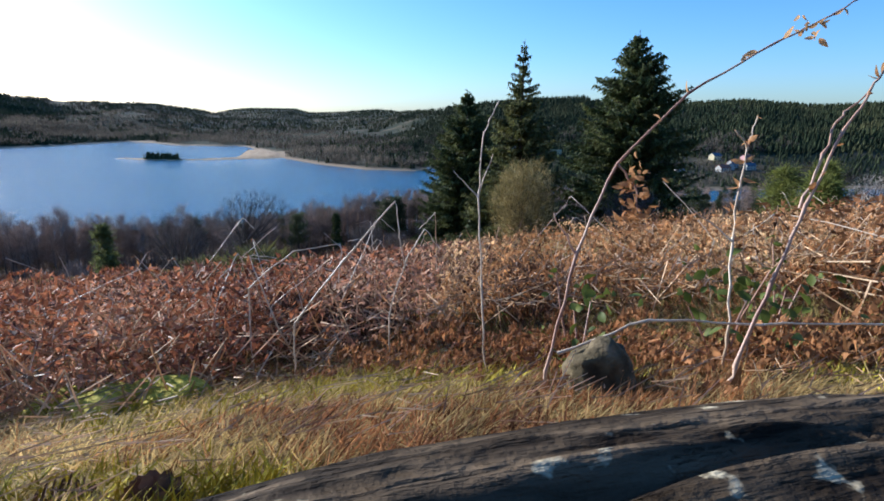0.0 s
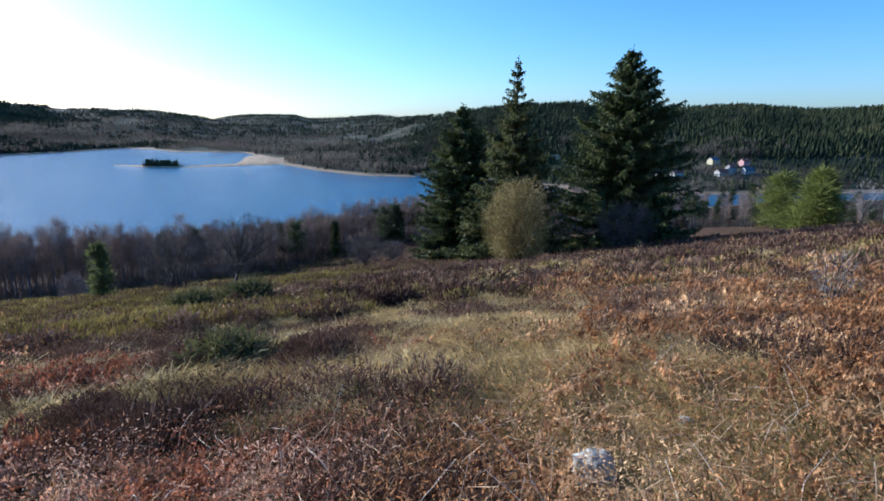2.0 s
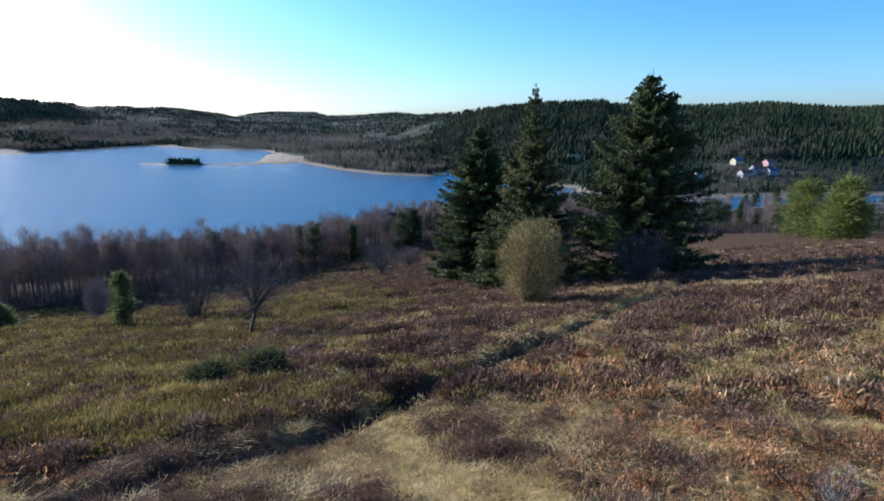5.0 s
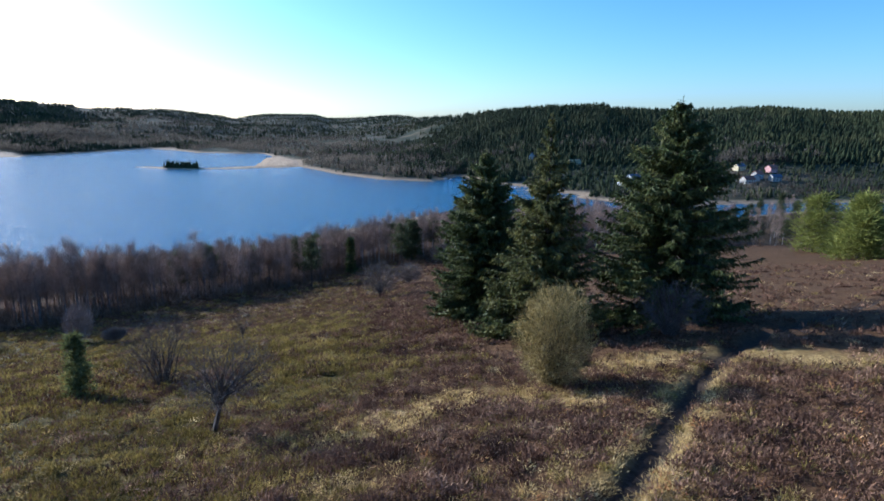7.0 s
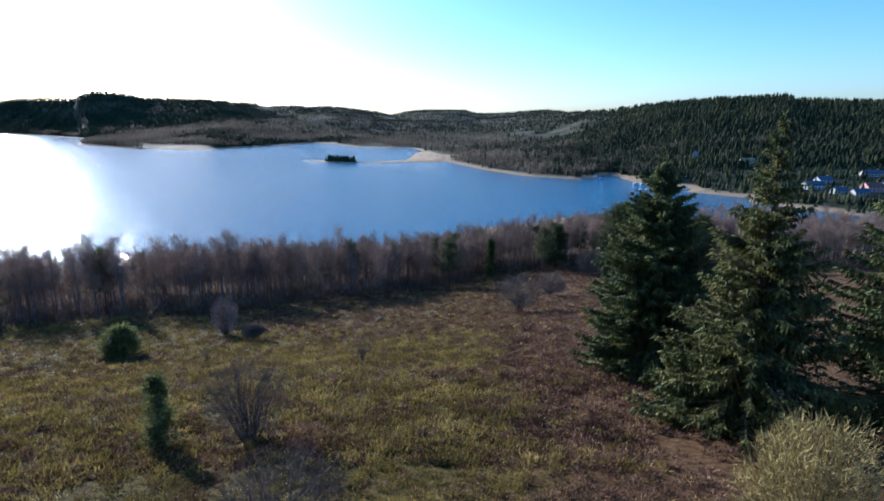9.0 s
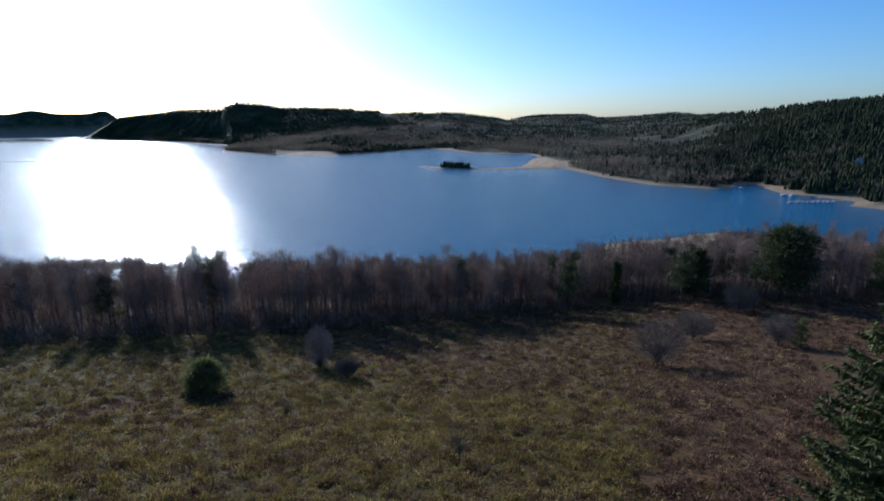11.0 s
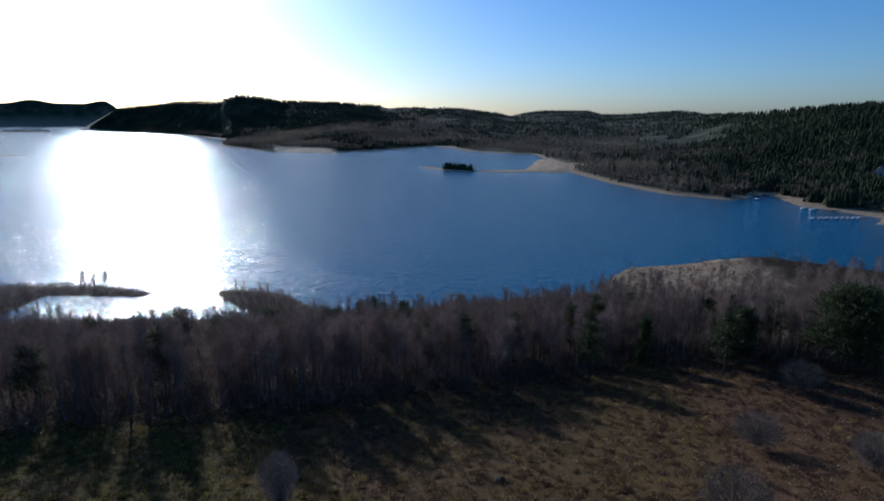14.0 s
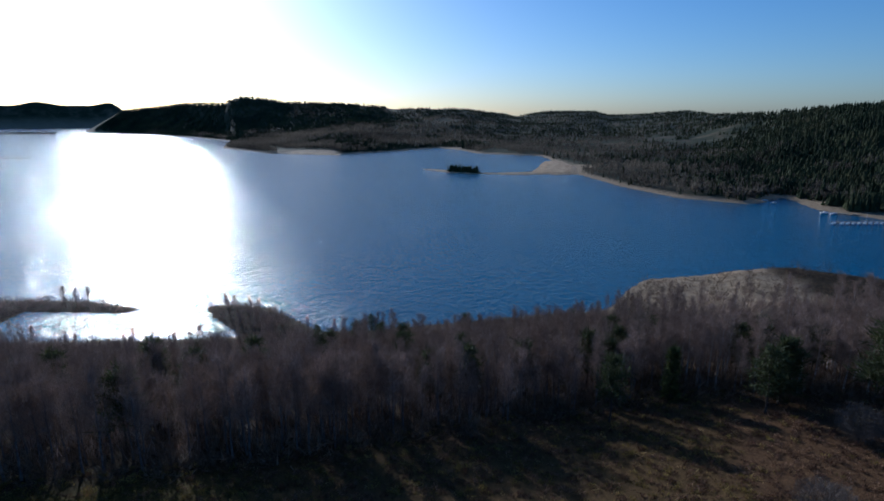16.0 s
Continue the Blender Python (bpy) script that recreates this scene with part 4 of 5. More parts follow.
def far_forest():
    n = 88000
    az = np.r_[rng.uniform(-46, 35, 56000), rng.uniform(35, 63, 32000)]
    q = rng.random(n) ** 1.15
    rr = np.interp(az, SKY[:, 0], SKY[:, 2])
    # along each bearing, from the far shore to the ridge
    r = np.zeros(n)
    samples = np.linspace(420, 3700, 160)
    a = np.radians(az)
    shore = rr.copy()
    for d in samples[::-1]:
        m = (inside(-10 - d * np.sin(a), 40 + d * np.cos(a), FAR) > 6) & (d < rr)
        shore = np.where(m, d, shore)
    r = shore + (rr + 25 - shore) * q
    x, y = -10 - r * np.sin(a), 40 + r * np.cos(a)
    sf = inside(x, y, FAR)
    n1 = vnoise(x, y, 170, 41) + 0.6 * vnoise(x, y, 60, 42)
    dark = n1 + 1.3 * smooth(q, 0.12, 0.6) - 0.12 - 0.3 * smooth(az, 2, 20) + 0.3 * smooth(az, 30, 15) * smooth(q, 0.3, 0.1) + 0.35 * smooth(az, 6, -6) - 0.45 * smooth(az, 40, 47) + 1.3 * smooth(az, 48, 52) + 0.55 * vnoise(x, y, 26, 47) + rng.normal(0, .3, n) > 0
    ok = (sf > 7) & ((n1 > -1.15) | dark) & ((x < 60) | (y > 690) | (rng.random(n) < 0.3))
    for cx, cy, cr in BEACHES:
        ok &= np.hypot(x - cx, y - cy) > cr * 0.85
    ok &= (vnoise(x, y, 150, 45) + 0.5 * vnoise(x, y, 50, 46) < 0.62) | (q < 0.3) | (az < 2) | (az > 44)      # clearings
    ok &= (inside(x, y, BEACH) < -5) & (inside(x, y, CAPE) < -5)
    for hx, hy in HOUSES:                       # clearings round the houses, open towards the lake
        dx, dy = x - hx, y - hy
        ok &= ~((np.hypot(dx, dy) < 11) | ((np.abs(dx + 0.35 * dy) < 13) & (dy < 0) & (dy > -32) & (rng.random(n) < 0.75)))
    x, y, dark = x[ok], y[ok], dark[ok]
    # wooded islets and the wooded spits off the near shore
    for poly, m, edge in ((ISLAND, 130, 1.2), (FAR_ISLES[0], 220, 12), (FAR_ISLES[1], 220, 12)):
        c = np.array(poly, float)
        ix, iy = rng.uniform(*c[:, 0][[c[:, 0].argmin(), c[:, 0].argmax()]], m * 6), rng.uniform(*c[:, 1][[c[:, 1].argmin(), c[:, 1].argmax()]], m * 6)
        keep = (inside(ix, iy, poly) > edge) & ((poly is not ISLAND) | (np.abs(ix + 386) < 25))
        x, y, dark = np.r_[x, ix[keep]], np.r_[y, iy[keep]], np.r_[dark, np.ones(keep.sum(), bool)]
    z = land(x, y)
    # a conifer: two ragged skirts of boughs, the widest below, and a leader
    cone, fc = [], []
    for base, top, wide in ((0.06, 0.68, 0.2), (0.45, 1.0, 0.12)):
        n0 = len(cone)
        for t in np.arange(6) * 2 * np.pi / 6:
            w = wide * rng.uniform(.7, 1.25)
            cone.append((np.cos(t) * w, np.sin(t) * w, base + rng.uniform(-.05, .05)))
        cone.append((rng.normal(0, .012), rng.normal(0, .012), top))
        fc += [(n0 + i, n0 + (i + 1) % 6, n0 + 6) for i in range(6)]
    cone = np.array(cone)
    m = dark
    s = (5 + 7.5 * rng.random(m.sum()) ** 1.6) * np.where((x[m] > 60) & (y[m] < 690), 0.75, 1) * np.where(np.hypot(x[m] + 395, y[m] - 767) < 60, 0.85, 1)
    v, f = scatter(cone, fc, np.column_stack([x, y, z])[m], rng.uniform(0, 6.3, m.sum()), s[:, None] * np.column_stack([rng.uniform(.8, 1.3, (m.sum(), 1))] * 2 + [np.ones((m.sum(), 1))]))
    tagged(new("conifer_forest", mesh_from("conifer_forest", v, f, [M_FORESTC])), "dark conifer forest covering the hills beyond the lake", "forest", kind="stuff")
    m = ~dark
    # a leafless crown: a sheaf of upright sprays over a short stem
    bd = rng.normal(size=(16, 3))
    bd /= np.linalg.norm(bd, axis=1, keepdims=True)
    bp = bd * np.array([0.26, 0.26, 0.3]) * np.cbrt(rng.uniform(.1, 1, (16, 1))) + np.array([0, 0, 0.58])
    bv, bf = blades(bp, bd * 0.1 + np.array([0, 0, 0.2]) + rng.normal(0, .06, (16, 3)), 0.11)
    sv, sf_ = blades([(0, 0, -0.05), (0.03, 0, -0.05)], [(0.02, 0.03, 0.75), (-0.1, -0.05, 0.7)], 0.05)
    bv, bf = join((bv, bf), (sv, sf_))
    s = rng.uniform(5, 11, m.sum()) * np.where((x[m] > 60) & (y[m] < 690), 0.75, 1)
    v, f = scatter(bv, bf, np.column_stack([x, y, z])[m], rng.uniform(0, 6.3, m.sum()), s[:, None] * rng.uniform(.7, 1.3, (m.sum(), 3)), rng.normal(0, .08, (m.sum(), 2)))
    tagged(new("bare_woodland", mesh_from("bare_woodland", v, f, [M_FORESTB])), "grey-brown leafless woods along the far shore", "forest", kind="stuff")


far_forest()


# ---- low sandbanks in the lake, finely shaped ----
def sandbank(name, poly, up, label, grow=0.0):
    c = np.array(poly, float)
    (x0, y0), (x1, y1) = c.min(0) - 14, c.max(0) + 14
    gx, gy = np.meshgrid(np.linspace(x0, x1, 70), np.linspace(y0, y1, 60), indexing="ij")
    s = inside(gx, gy, poly) + grow + 2.5 * vnoise(gx, gy, 9, 61)
    h = WATER + np.clip(0.14 * s, -0.6, up) + 0.05 * vnoise(gx, gy, 5, 62)
    i, j = np.meshgrid(np.arange(69), np.arange(59), indexing="ij")
    a = i * 60 + j
    F = np.stack([a, a + 60, a + 61, a + 1], -1).reshape(-1, 4)
    tagged(new(name, mesh_from(name, np.stack([gx, gy, h], -1).reshape(-1, 3), F, [M_SAND], smooth=True)), label, "sandbank", kind="structure")


M_SAND = mat("lake_sand", [(0.24, 0.155, 0.08), (0.38, 0.26, 0.14), (0.47, 0.345, 0.205)], 0.12, 0.95, fine=1.2)
sandbank("sandbank_islet", ISLAND, 1.0, "low sandy islet with a clump of trees", 4.0)
sandbank("sandbank_spit", SPIT, 0.9, "narrow bar of tan sand running out to the islet", 6.0)
sandbank("sandbank_beach", BEACH, 2.0, "tan sandy beach where the bar meets the shore", 2.0)
sandbank("sandbank_cape", CAPE, 3.0, "pale sandy beach at the wooded cape", 2.0)
sandbank("sandbank_left", BAR, 0.5, "low tan sandbar in the lake")


# ---- plants that cover the hillside ----
def template(n, height, spread, width, lean, flat=0.0):
    """A tuft of n pointed leaves."""
    a = rng.uniform(0, 2 * np.pi, n)
    r = np.sqrt(rng.random(n)) * spread
    P = np.column_stack([np.cos(a) * r, np.sin(a) * r, np.full(n, -0.04) + flat * rng.random(n)])
    D = np.column_stack([np.cos(a) * lean * rng.uniform(.2, 1, n) + rng.normal(0, .12, n), np.sin(a) * lean * rng.uniform(.2, 1, n) + rng.normal(0, .12, n), height * rng.uniform(.55, 1.1, n)])
    return blades(P, D, width)


def dome(n, radius, height, leaf, width, up=0.6):
    """A low springy cushion of small sprigs."""
    d = rng.normal(size=(n, 3))
    d[:, 2] = np.abs(d[:, 2])
    d /= np.linalg.norm(d, axis=1, keepdims=True)
    P = d * np.array([radius, radius, height]) * rng.uniform(.35, 1, (n, 1))
    D = d * 0.7 + rng.normal(0, .45, (n, 3)) + np.array([0, 0, up])
    D *= leaf * rng.uniform(.6, 1.3, (n, 1)) / np.linalg.norm(D, axis=1, keepdims=True)
    return blades(P, D, width)


def frond(pairs, leaf=1.0):
    """A dead bracken frond along +x: arching rib with curled side leaves."""
    V, F = [], []
    t = np.linspace(0.12, 1, pairs)
    arch = rng.uniform(.5, .95)
    rib = np.column_stack([t * 0.8, 0.1 * np.sin(5 * t), arch * t - (arch - 0.05) * t ** 2.0])
    for p, u in zip(rib, t):
        for sgn in (-1, 1):
            L = (0.24 * (1.1 - u) * rng.uniform(.4, 1.2) + 0.03) * leaf
            tip = p + np.array([rng.uniform(-.1, .6) * L, sgn * L * rng.uniform(.3, 1), rng.uniform(-1.0, .1) * L])
            mid = p + (tip - p) * .5 + np.array([rng.normal(0, .03), 0, rng.uniform(-.05, .06)])
            w = np.array([0.1 * L + 0.006, 0, rng.normal(0, .025)])
            n = len(V)
            V += [p, mid + w, tip, mid - w]
            F += [(n, n + 1, n + 2), (n, n + 2, n + 3)]
    return np.array(V), np.array(F)


SLAB_TURN = 15.0


def clear_of_slab(x, y):
    c, s = math.cos(radians(SLAB_TURN)), math.sin(radians(SLAB_TURN))
    u, w = c * x + s * (y - 0.106), -s * x + c * (y - 0.106)
    return ~((np.abs(u) < 0.75) & (w < 0.035) & (w > -0.5))


def spread_over(n, r0, r1, a0=-48, a1=76):
    """Places on the hillside, ever thinner with the distance from the take-off spot."""
    r = np.exp(rng.uniform(np.log(r0), np.log(r1), n))
    a = np.radians(rng.uniform(a0, a1, n))
    x, y = -r * np.sin(a), r * np.cos(a)
    ok = (belt_depth(x, y) < 4) & (inside(x, y, NEAR) > 3) & clear_of_slab(x, y) & (polyline_distance(x, y, TRACK) > 0.45 + 0.2 * rng.random(n))
    return x[ok], y[ok], r[ok]


def bracken_zone(x, y):
    """1 where dead bracken grows thick: the slope to the right, and the patch before the take-off spot."""
    n = 0.55 * vnoise(x, y, 5, 51) + 0.8 * vnoise(x, y, 1.5, 52) + 0.4 * vnoise(x, y, 0.6, 53)
    right = smooth(x - 0.12 * y, 0.0, 4.0) * smooth(y, 45, 20) + 0.25 * smooth(x - 0.2 * y, 4, 16)
    patch = np.exp(-(((x + 0.3) / 3.2) ** 2 + ((y - 2.4) / 1.2) ** 2))
    return np.clip(n * 1.1 + 0.8 * right + 1.2 * patch - 0.25, 0, 1)


def plant_cover():
    tints = {"bleached_bracken": M_LITTER, "russet_bracken": M_RUSSET_SHADED, "heather": M_HEATHER, "bracken": M_BRACKEN, "dry_grass": M_STRAW, "green_grass": M_GREENGRASS}
    parts = {k: [] for k in tints}

    def sow(kind, tv, tf, x, y, size, tall=None):
        k = len(x)
        if not k:
            return
        z = land(x, y)
        sc = np.column_stack([size, size, size if tall is None else tall]) * rng.uniform(.7, 1.35, (k, 1))
        parts[kind].append(scatter(tv, tf, np.column_stack([x, y, z]), rng.uniform(0, 6.3, k), sc, rng.normal(0, .15, (k, 2)) + np.array([0.12, -0.05])))
    for r0, r1, n, a0 in ((0.45, 1.2, 1600, -48), (1.2, 4, 9000, -48), (4, 14, 18000, -48), (14, 45, 30000, -48), (45, 150, 9000, -48), (45, 150, 30000, -2), (150, 250, 20000, -14)):
        x, y, r = spread_over(n, r0, r1, a0)
        g, s, w = cover(x, y)
        s = np.maximum(s, 0.4 * smooth(x, 1.5, 3) * smooth(y, 22, 16) * smooth(r, 1.6, 2.6))
        b = bracken_zone(x, y)
        u = rng.random(len(x))
        grow = np.interp(r, [0.4, 1.2, 1.6, 4, 10, 40, 120], [0.1, 0.2, 0.6, 0.85, 1.0, 1.25, 2.0]) * np.interp(r, [150, 240], [1, 1.4])
        isb = (u < b * np.interp(r, [1.2, 1.5, 12, 22], [0.6, 0.75, 0.6, 0.05]) * (1 - 0.85 * s * smooth(r, 1.5, 3))) & (r > 1.25)
        isb |= (rng.random(len(x)) < 0.3 * smooth(vnoise(x, y, 13, 57) + 0.3 * vnoise(x, y, 4, 58), 0.1, 0.6)) & (r > 60)
        isg = ~isb & (rng.random(len(x)) < 0.07 + 0.62 * g) & (r > 1.1)
        iss = ~isb & ~isg & ((rng.random(len(x)) < 0.08 + 0.9 * s) & (r > 1.3) | (r < 1.3) & (rng.random(len(x)) < 0.4))
        ish = ~isb & ~isg & ~iss & (r > 1.3)
        # heather grows in separate mounds near by, with short turf between
        mound = vnoise(x, y, 0.95, 95) + 0.6 * vnoise(x, y, 0.4, 96) + 0.35 * vnoise(x, y, 4, 97)
        bare = ish & (mound < np.interp(r, [4, 8, 26], [0.05, -0.14, -0.3])) & (r < 26) & (rng.random(len(x)) < 0.92)
        ish &= ~bare
        iss |= bare & (rng.random(len(x)) < 0.6)
        isg |= bare & ~iss & (x < 1) & (rng.random(len(x)) < 0.4)
        swell = np.where(r < 26, 0.65 + 0.6 * smooth(mound, 0, 0.8), 1)
        near = r1 <= 4
        for k in range(4):
            m = rng.integers(0, 4, len(x)) == k
            bt = frond(28, 0.36) if r1 <= 4 else join(frond(26, 0.25), dome(16, .3, .16, .07, .012, .2)) if r1 < 20 else dome(18, .34, .18, .15, .04, .3)
            tuft = 0.3 + 1.2 * smooth(vnoise(x, y, 0.5, 91) + 0.5 * vnoise(x, y, 0.2, 92), -0.8, 0.9) if near else 1 + 0 * x
            # near plants on the left take the russet tone darkened for backlight
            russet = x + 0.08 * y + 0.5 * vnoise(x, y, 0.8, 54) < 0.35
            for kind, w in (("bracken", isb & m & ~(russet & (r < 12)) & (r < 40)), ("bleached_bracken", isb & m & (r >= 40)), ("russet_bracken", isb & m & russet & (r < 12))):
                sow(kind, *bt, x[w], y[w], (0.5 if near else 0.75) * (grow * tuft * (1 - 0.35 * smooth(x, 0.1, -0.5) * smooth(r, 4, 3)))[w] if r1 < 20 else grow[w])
            ht = dome(60, .2, .22, .06, .009, .4) if near else dome(44, .27, .22, .075, .014, .4) if r1 < 20 else dome(24, .3, .25, .12, .04) if r1 < 60 else dome(16, .34, .24, .17, .062)
            sow("heather", *ht, x[ish & m], y[ish & m], (grow * swell)[ish & m])
            gt = template(14, .2, .2, .012, .16) if near else template(14, .11, .22, .014, .1) if r1 < 20 else dome(20, .33, .2, .17, .034, .9) if r1 < 60 else dome(15, .34, .22, .2, .055, .9)
            sow("green_grass", *gt, x[isg & m], y[isg & m], grow[isg & m])
            st = template(18, .16, .2, .007, .13) if near else template(16, .2, .22, .014, .14) if r1 < 20 else dome(24, .34, .13, .13, .02, .6)
            sow("dry_grass", *st, x[iss & m], y[iss & m], grow[iss & m], grow[iss & m] * np.interp(r[iss & m], [2, 9, 18, 26], [0.35, 0.4, 0.5, 0.9]))
    for cx, cy, wx, wy, n in ((0.36, 0.86, 0.1, 0.05, 60), (0.58, 0.88, 0.14, 0.09, 110), (0.2, 1.0, 0.1, 0.08, 60), (-0.05, 1.15, 0.12, 0.08, 50)):
        x, y = rng.normal(cx, wx, n), rng.normal(cy, wy, n)
        keep = clear_of_slab(x, y)
        sow("bracken", *frond(22, 0.3), x[keep], y[keep], rng.uniform(.1, .24, keep.sum()))
    labels = {"bleached_bracken": "flattened pinkish brown bracken litter on the lower slope", "russet_bracken": "russet collapsed bracken, darkened for backlight, below the take-off spot", "heather": "brown tufts of winter heather over the hillside", "bracken": "rust-brown dead bracken fronds over the hillside",
              "dry_grass": "pale dry grass tufts over the hillside", "green_grass": "olive green grass tufts over the hillside"}
    for k, m in tints.items():
        v, f = join(*parts[k])
        tagged(new(k, mesh_from(k, v, f, [m])), labels[k], "vegetation", kind="stuff")
    # fine crumbs of bracken leaf and short grass close to the take-off spot
    x, y, r = spread_over(90000, 1.0, 6)
    keep = (bracken_zone(x, y) > 0.25) & (r > 1.15)
    x, y = x[keep], y[keep]
    P = np.column_stack([x, y, land(x, y) + rng.random(len(x)) ** 1.5 * 0.34 * smooth(np.hypot(x, y), 1.0, 1.7)])
    # same split for leaflets: russet with backlit shade in its colour on the left
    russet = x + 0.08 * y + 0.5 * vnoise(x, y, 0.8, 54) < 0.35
    for name, w, mm, txt in (("bracken_crumbs", ~russet, M_BRACKEN, "curled rust-brown bracken leaflets"), ("russet_crumbs", russet, M_RUSSET_SHADED, "curled russet bracken leaflets, darkened for backlight")):
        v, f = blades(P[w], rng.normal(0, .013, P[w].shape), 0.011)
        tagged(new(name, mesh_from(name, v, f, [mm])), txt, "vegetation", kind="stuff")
    # snapped stems criss-crossing in the bracken, and long strands lying in the turf
    x, y, r = spread_over(9000, 1.1, 9)
    keep = bracken_zone(x, y) > 0.12
    x, y = x[keep], y[keep]
    A = np.column_stack([x, y, land(x, y) + rng.random(len(x)) * 0.2 * smooth(np.hypot(x, y), 1.0, 1.6)])
    d = rng.normal(0, 1, A.shape) * np.array([1, 1, 0.75]) + np.array([0.25, 0, 0.35])
    L = rng.uniform(.05, .26, (len(x), 1)) * (0.5 + 0.5 * smooth(np.hypot(x, y), 1, 2))[:, None]
    v, f = tubes(A, A + d / np.linalg.norm(d, axis=1, keepdims=True) * L, np.full(len(x), 0.0022), 0.0014, 3)
    tagged(new("bracken_sticks", mesh_from("bracken_sticks", v, f, [M_STICK])), "pale snapped bracken stems criss-crossing", "vegetation", kind="stuff")
    x, y, r = spread_over(1100, 0.5, 2.2)
    A = np.column_stack([x, y, land(x, y) + 0.008 + 0.03 * rng.random(len(x))])
    d = np.column_stack([rng.normal(0.8, .4, len(x)), rng.normal(0.5, .4, len(x)), rng.normal(0.06, .12, len(x))])
    v, f = tubes(A, A + d * rng.uniform(.015, .07, (len(x), 1)), np.full(len(x), 0.0009), 0.0006, 3)
    tagged(new("straw_strands", mesh_from("straw_strands", v, f, [M_STICK])), "long dry straws lying in the turf", "vegetation", kind="stuff")
    x, y, r = spread_over(90000, 0.3, 3.2)
    P = np.column_stack([x, y, land(x, y) - 0.01])
    D = np.column_stack([rng.normal(0.022, .024, len(x)), rng.normal(-0.014, .022, len(x)), rng.uniform(.008, .045, len(x))])
    turf = vnoise(x, y, 0.22, 81) + 0.6 * vnoise(x, y, 0.07, 82)
    for name, keep, mm, txt in (("matted_bracken", turf < -0.2, M_BRACKEN, "brown crumbled bracken litter in the turf"), ("moss_sprigs", turf > 0.1, M_MOSS, "yellow-green moss sprigs in the turf")):
        v, f = blades(P[keep], D[keep] * 0.75 + rng.normal(0, .008, D[keep].shape), 0.0042)
        tagged(new(name, mesh_from(name, v, f, [mm])), txt, "vegetation", kind="stuff")
    keep = (turf > -0.5) & (turf < 0.08)
    v, f = blades(P[keep], D[keep], 0.0028)
    tagged(new("short_grass", mesh_from("short_grass", v, f, [M_STRAW])), "matted short straw-coloured grass round the log", "vegetation", kind="stuff")


plant_cover()


# ---- at the take-off spot ----
def weathered_log():
    """Split grey log with grain, cracks and a worn front edge."""
    Wd, T = 0.46, 0.14
    nx, ny = 300, 124
    u = np.linspace(-0.45, 0.55, nx)
    prof = [(-0.012 * (1 - a), -T + (T - 0.03) * a) for a in np.linspace(0, 1, 8)[:-1]]          # front face
    prof += [(-0.035 * (1 - math.cos(b)), -0.03 + 0.03 * math.sin(b)) for b in np.linspace(0, math.pi / 2, 22)[:-1]]      # worn edge
    prof += [(-0.035 - b, 0.0) for b in np.concatenate([np.linspace(0, 0.2, 84), np.linspace(0.2, Wd - 0.04, 13)[1:]])]      # top
    p = np.array(prof)
    U, A = np.meshgrid(u, np.arange(ny), indexing="ij")
    Y, Z = p[A, 0], p[A, 1]
    top = smooth(Z, -0.06, 0)
    grain = vnoise(U, Y * 12, 0.12, 71) * 0.0014 + vnoise(U * 1.6, Y * 30, 0.1, 72) * 0.0014 + vnoise(U * 2, Y * 12, 0.03, 70) * 0.0008
    crack = -0.004 * smooth(np.abs(Y + 0.03 + 0.012 * vnoise(U, U * 0, 0.13, 73)), 0.004, 0.0) - 0.003 * smooth(np.abs(Y + 0.085 + 0.02 * vnoise(U, U * 0, 0.17, 74)), 0.005, 0)
    Z = Z + top * (grain + crack + 0.0025 * vnoise(U, Y, 0.1, 75))
    Y = Y + (1 - top) * 0.006 * vnoise(U, Z, 0.05, 76) + 0.008 * vnoise(U, U * 0, 0.16, 78)
    Y = Y + 0.006 - 0.05 * (1 - np.exp(-28 * (U - 0.033) ** 2)) * smooth(Y, -0.3, -0.05)          # the front bows
    V = np.stack([U, Y, Z], -1).reshape(-1, 3)
    i, j = np.meshgrid(np.arange(nx - 1), np.arange(ny - 1), indexing="ij")
    a = i * ny + j
    F = np.stack([a, a + ny, a + ny + 1, a + 1], -1).reshape(-1, 4)
    # closed ends, back and underside
    n = len(V)
    x0, x1 = u[0], u[-1]
    base = np.array([(x0, 0, -T - .02), (x1, 0, -T - .02), (x1, -Wd, -T - .02), (x0, -Wd, -T - .02), (x0, -Wd, 0), (x1, -Wd, 0), (x0, 0, -.01), (x1, 0, -.01)])
    V = np.concatenate([V, base])
    F = np.concatenate([F, [[n, n + 3, n + 2, n + 1], [n + 3, n + 4, n + 5, n + 2], [n, n + 6, n + 4, n + 3], [n + 1, n + 2, n + 5, n + 7]]])
    m = bpy.data.materials.new("weathered_wood")
    m.use_nodes = True
    nn, l = m.node_tree.nodes, m.node_tree.links
    co = nn.new("ShaderNodeTexCoord")
    mp = nn.new("ShaderNodeMapping")
    mp.inputs["Scale"].default_value = (14, 90, 90)
    l.new(co.outputs["Object"], mp.inputs["Vector"])
    t = nn.new("ShaderNodeTexNoise")
    t.inputs["Scale"].default_value, t.inputs["Detail"].default_value = 1.6, 9
    l.new(mp.outputs["Vector"], t.inputs["Vector"])
    r = nn.new("ShaderNodeValToRGB")
    r.color_ramp.elements[0].position, r.color_ramp.elements[0].color = 0.38, (0.022, 0.015, 0.009, 1)
    r.color_ramp.elements[1].position, r.color_ramp.elements[1].color = 0.7, (0.17, 0.12, 0.072, 1)
    l.new(t.outputs["Fac"], r.inputs["Fac"])
    t2 = nn.new("ShaderNodeTexNoise")
    t2.inputs["Scale"].default_value, t2.inputs["Detail"].default_value = 95, 4
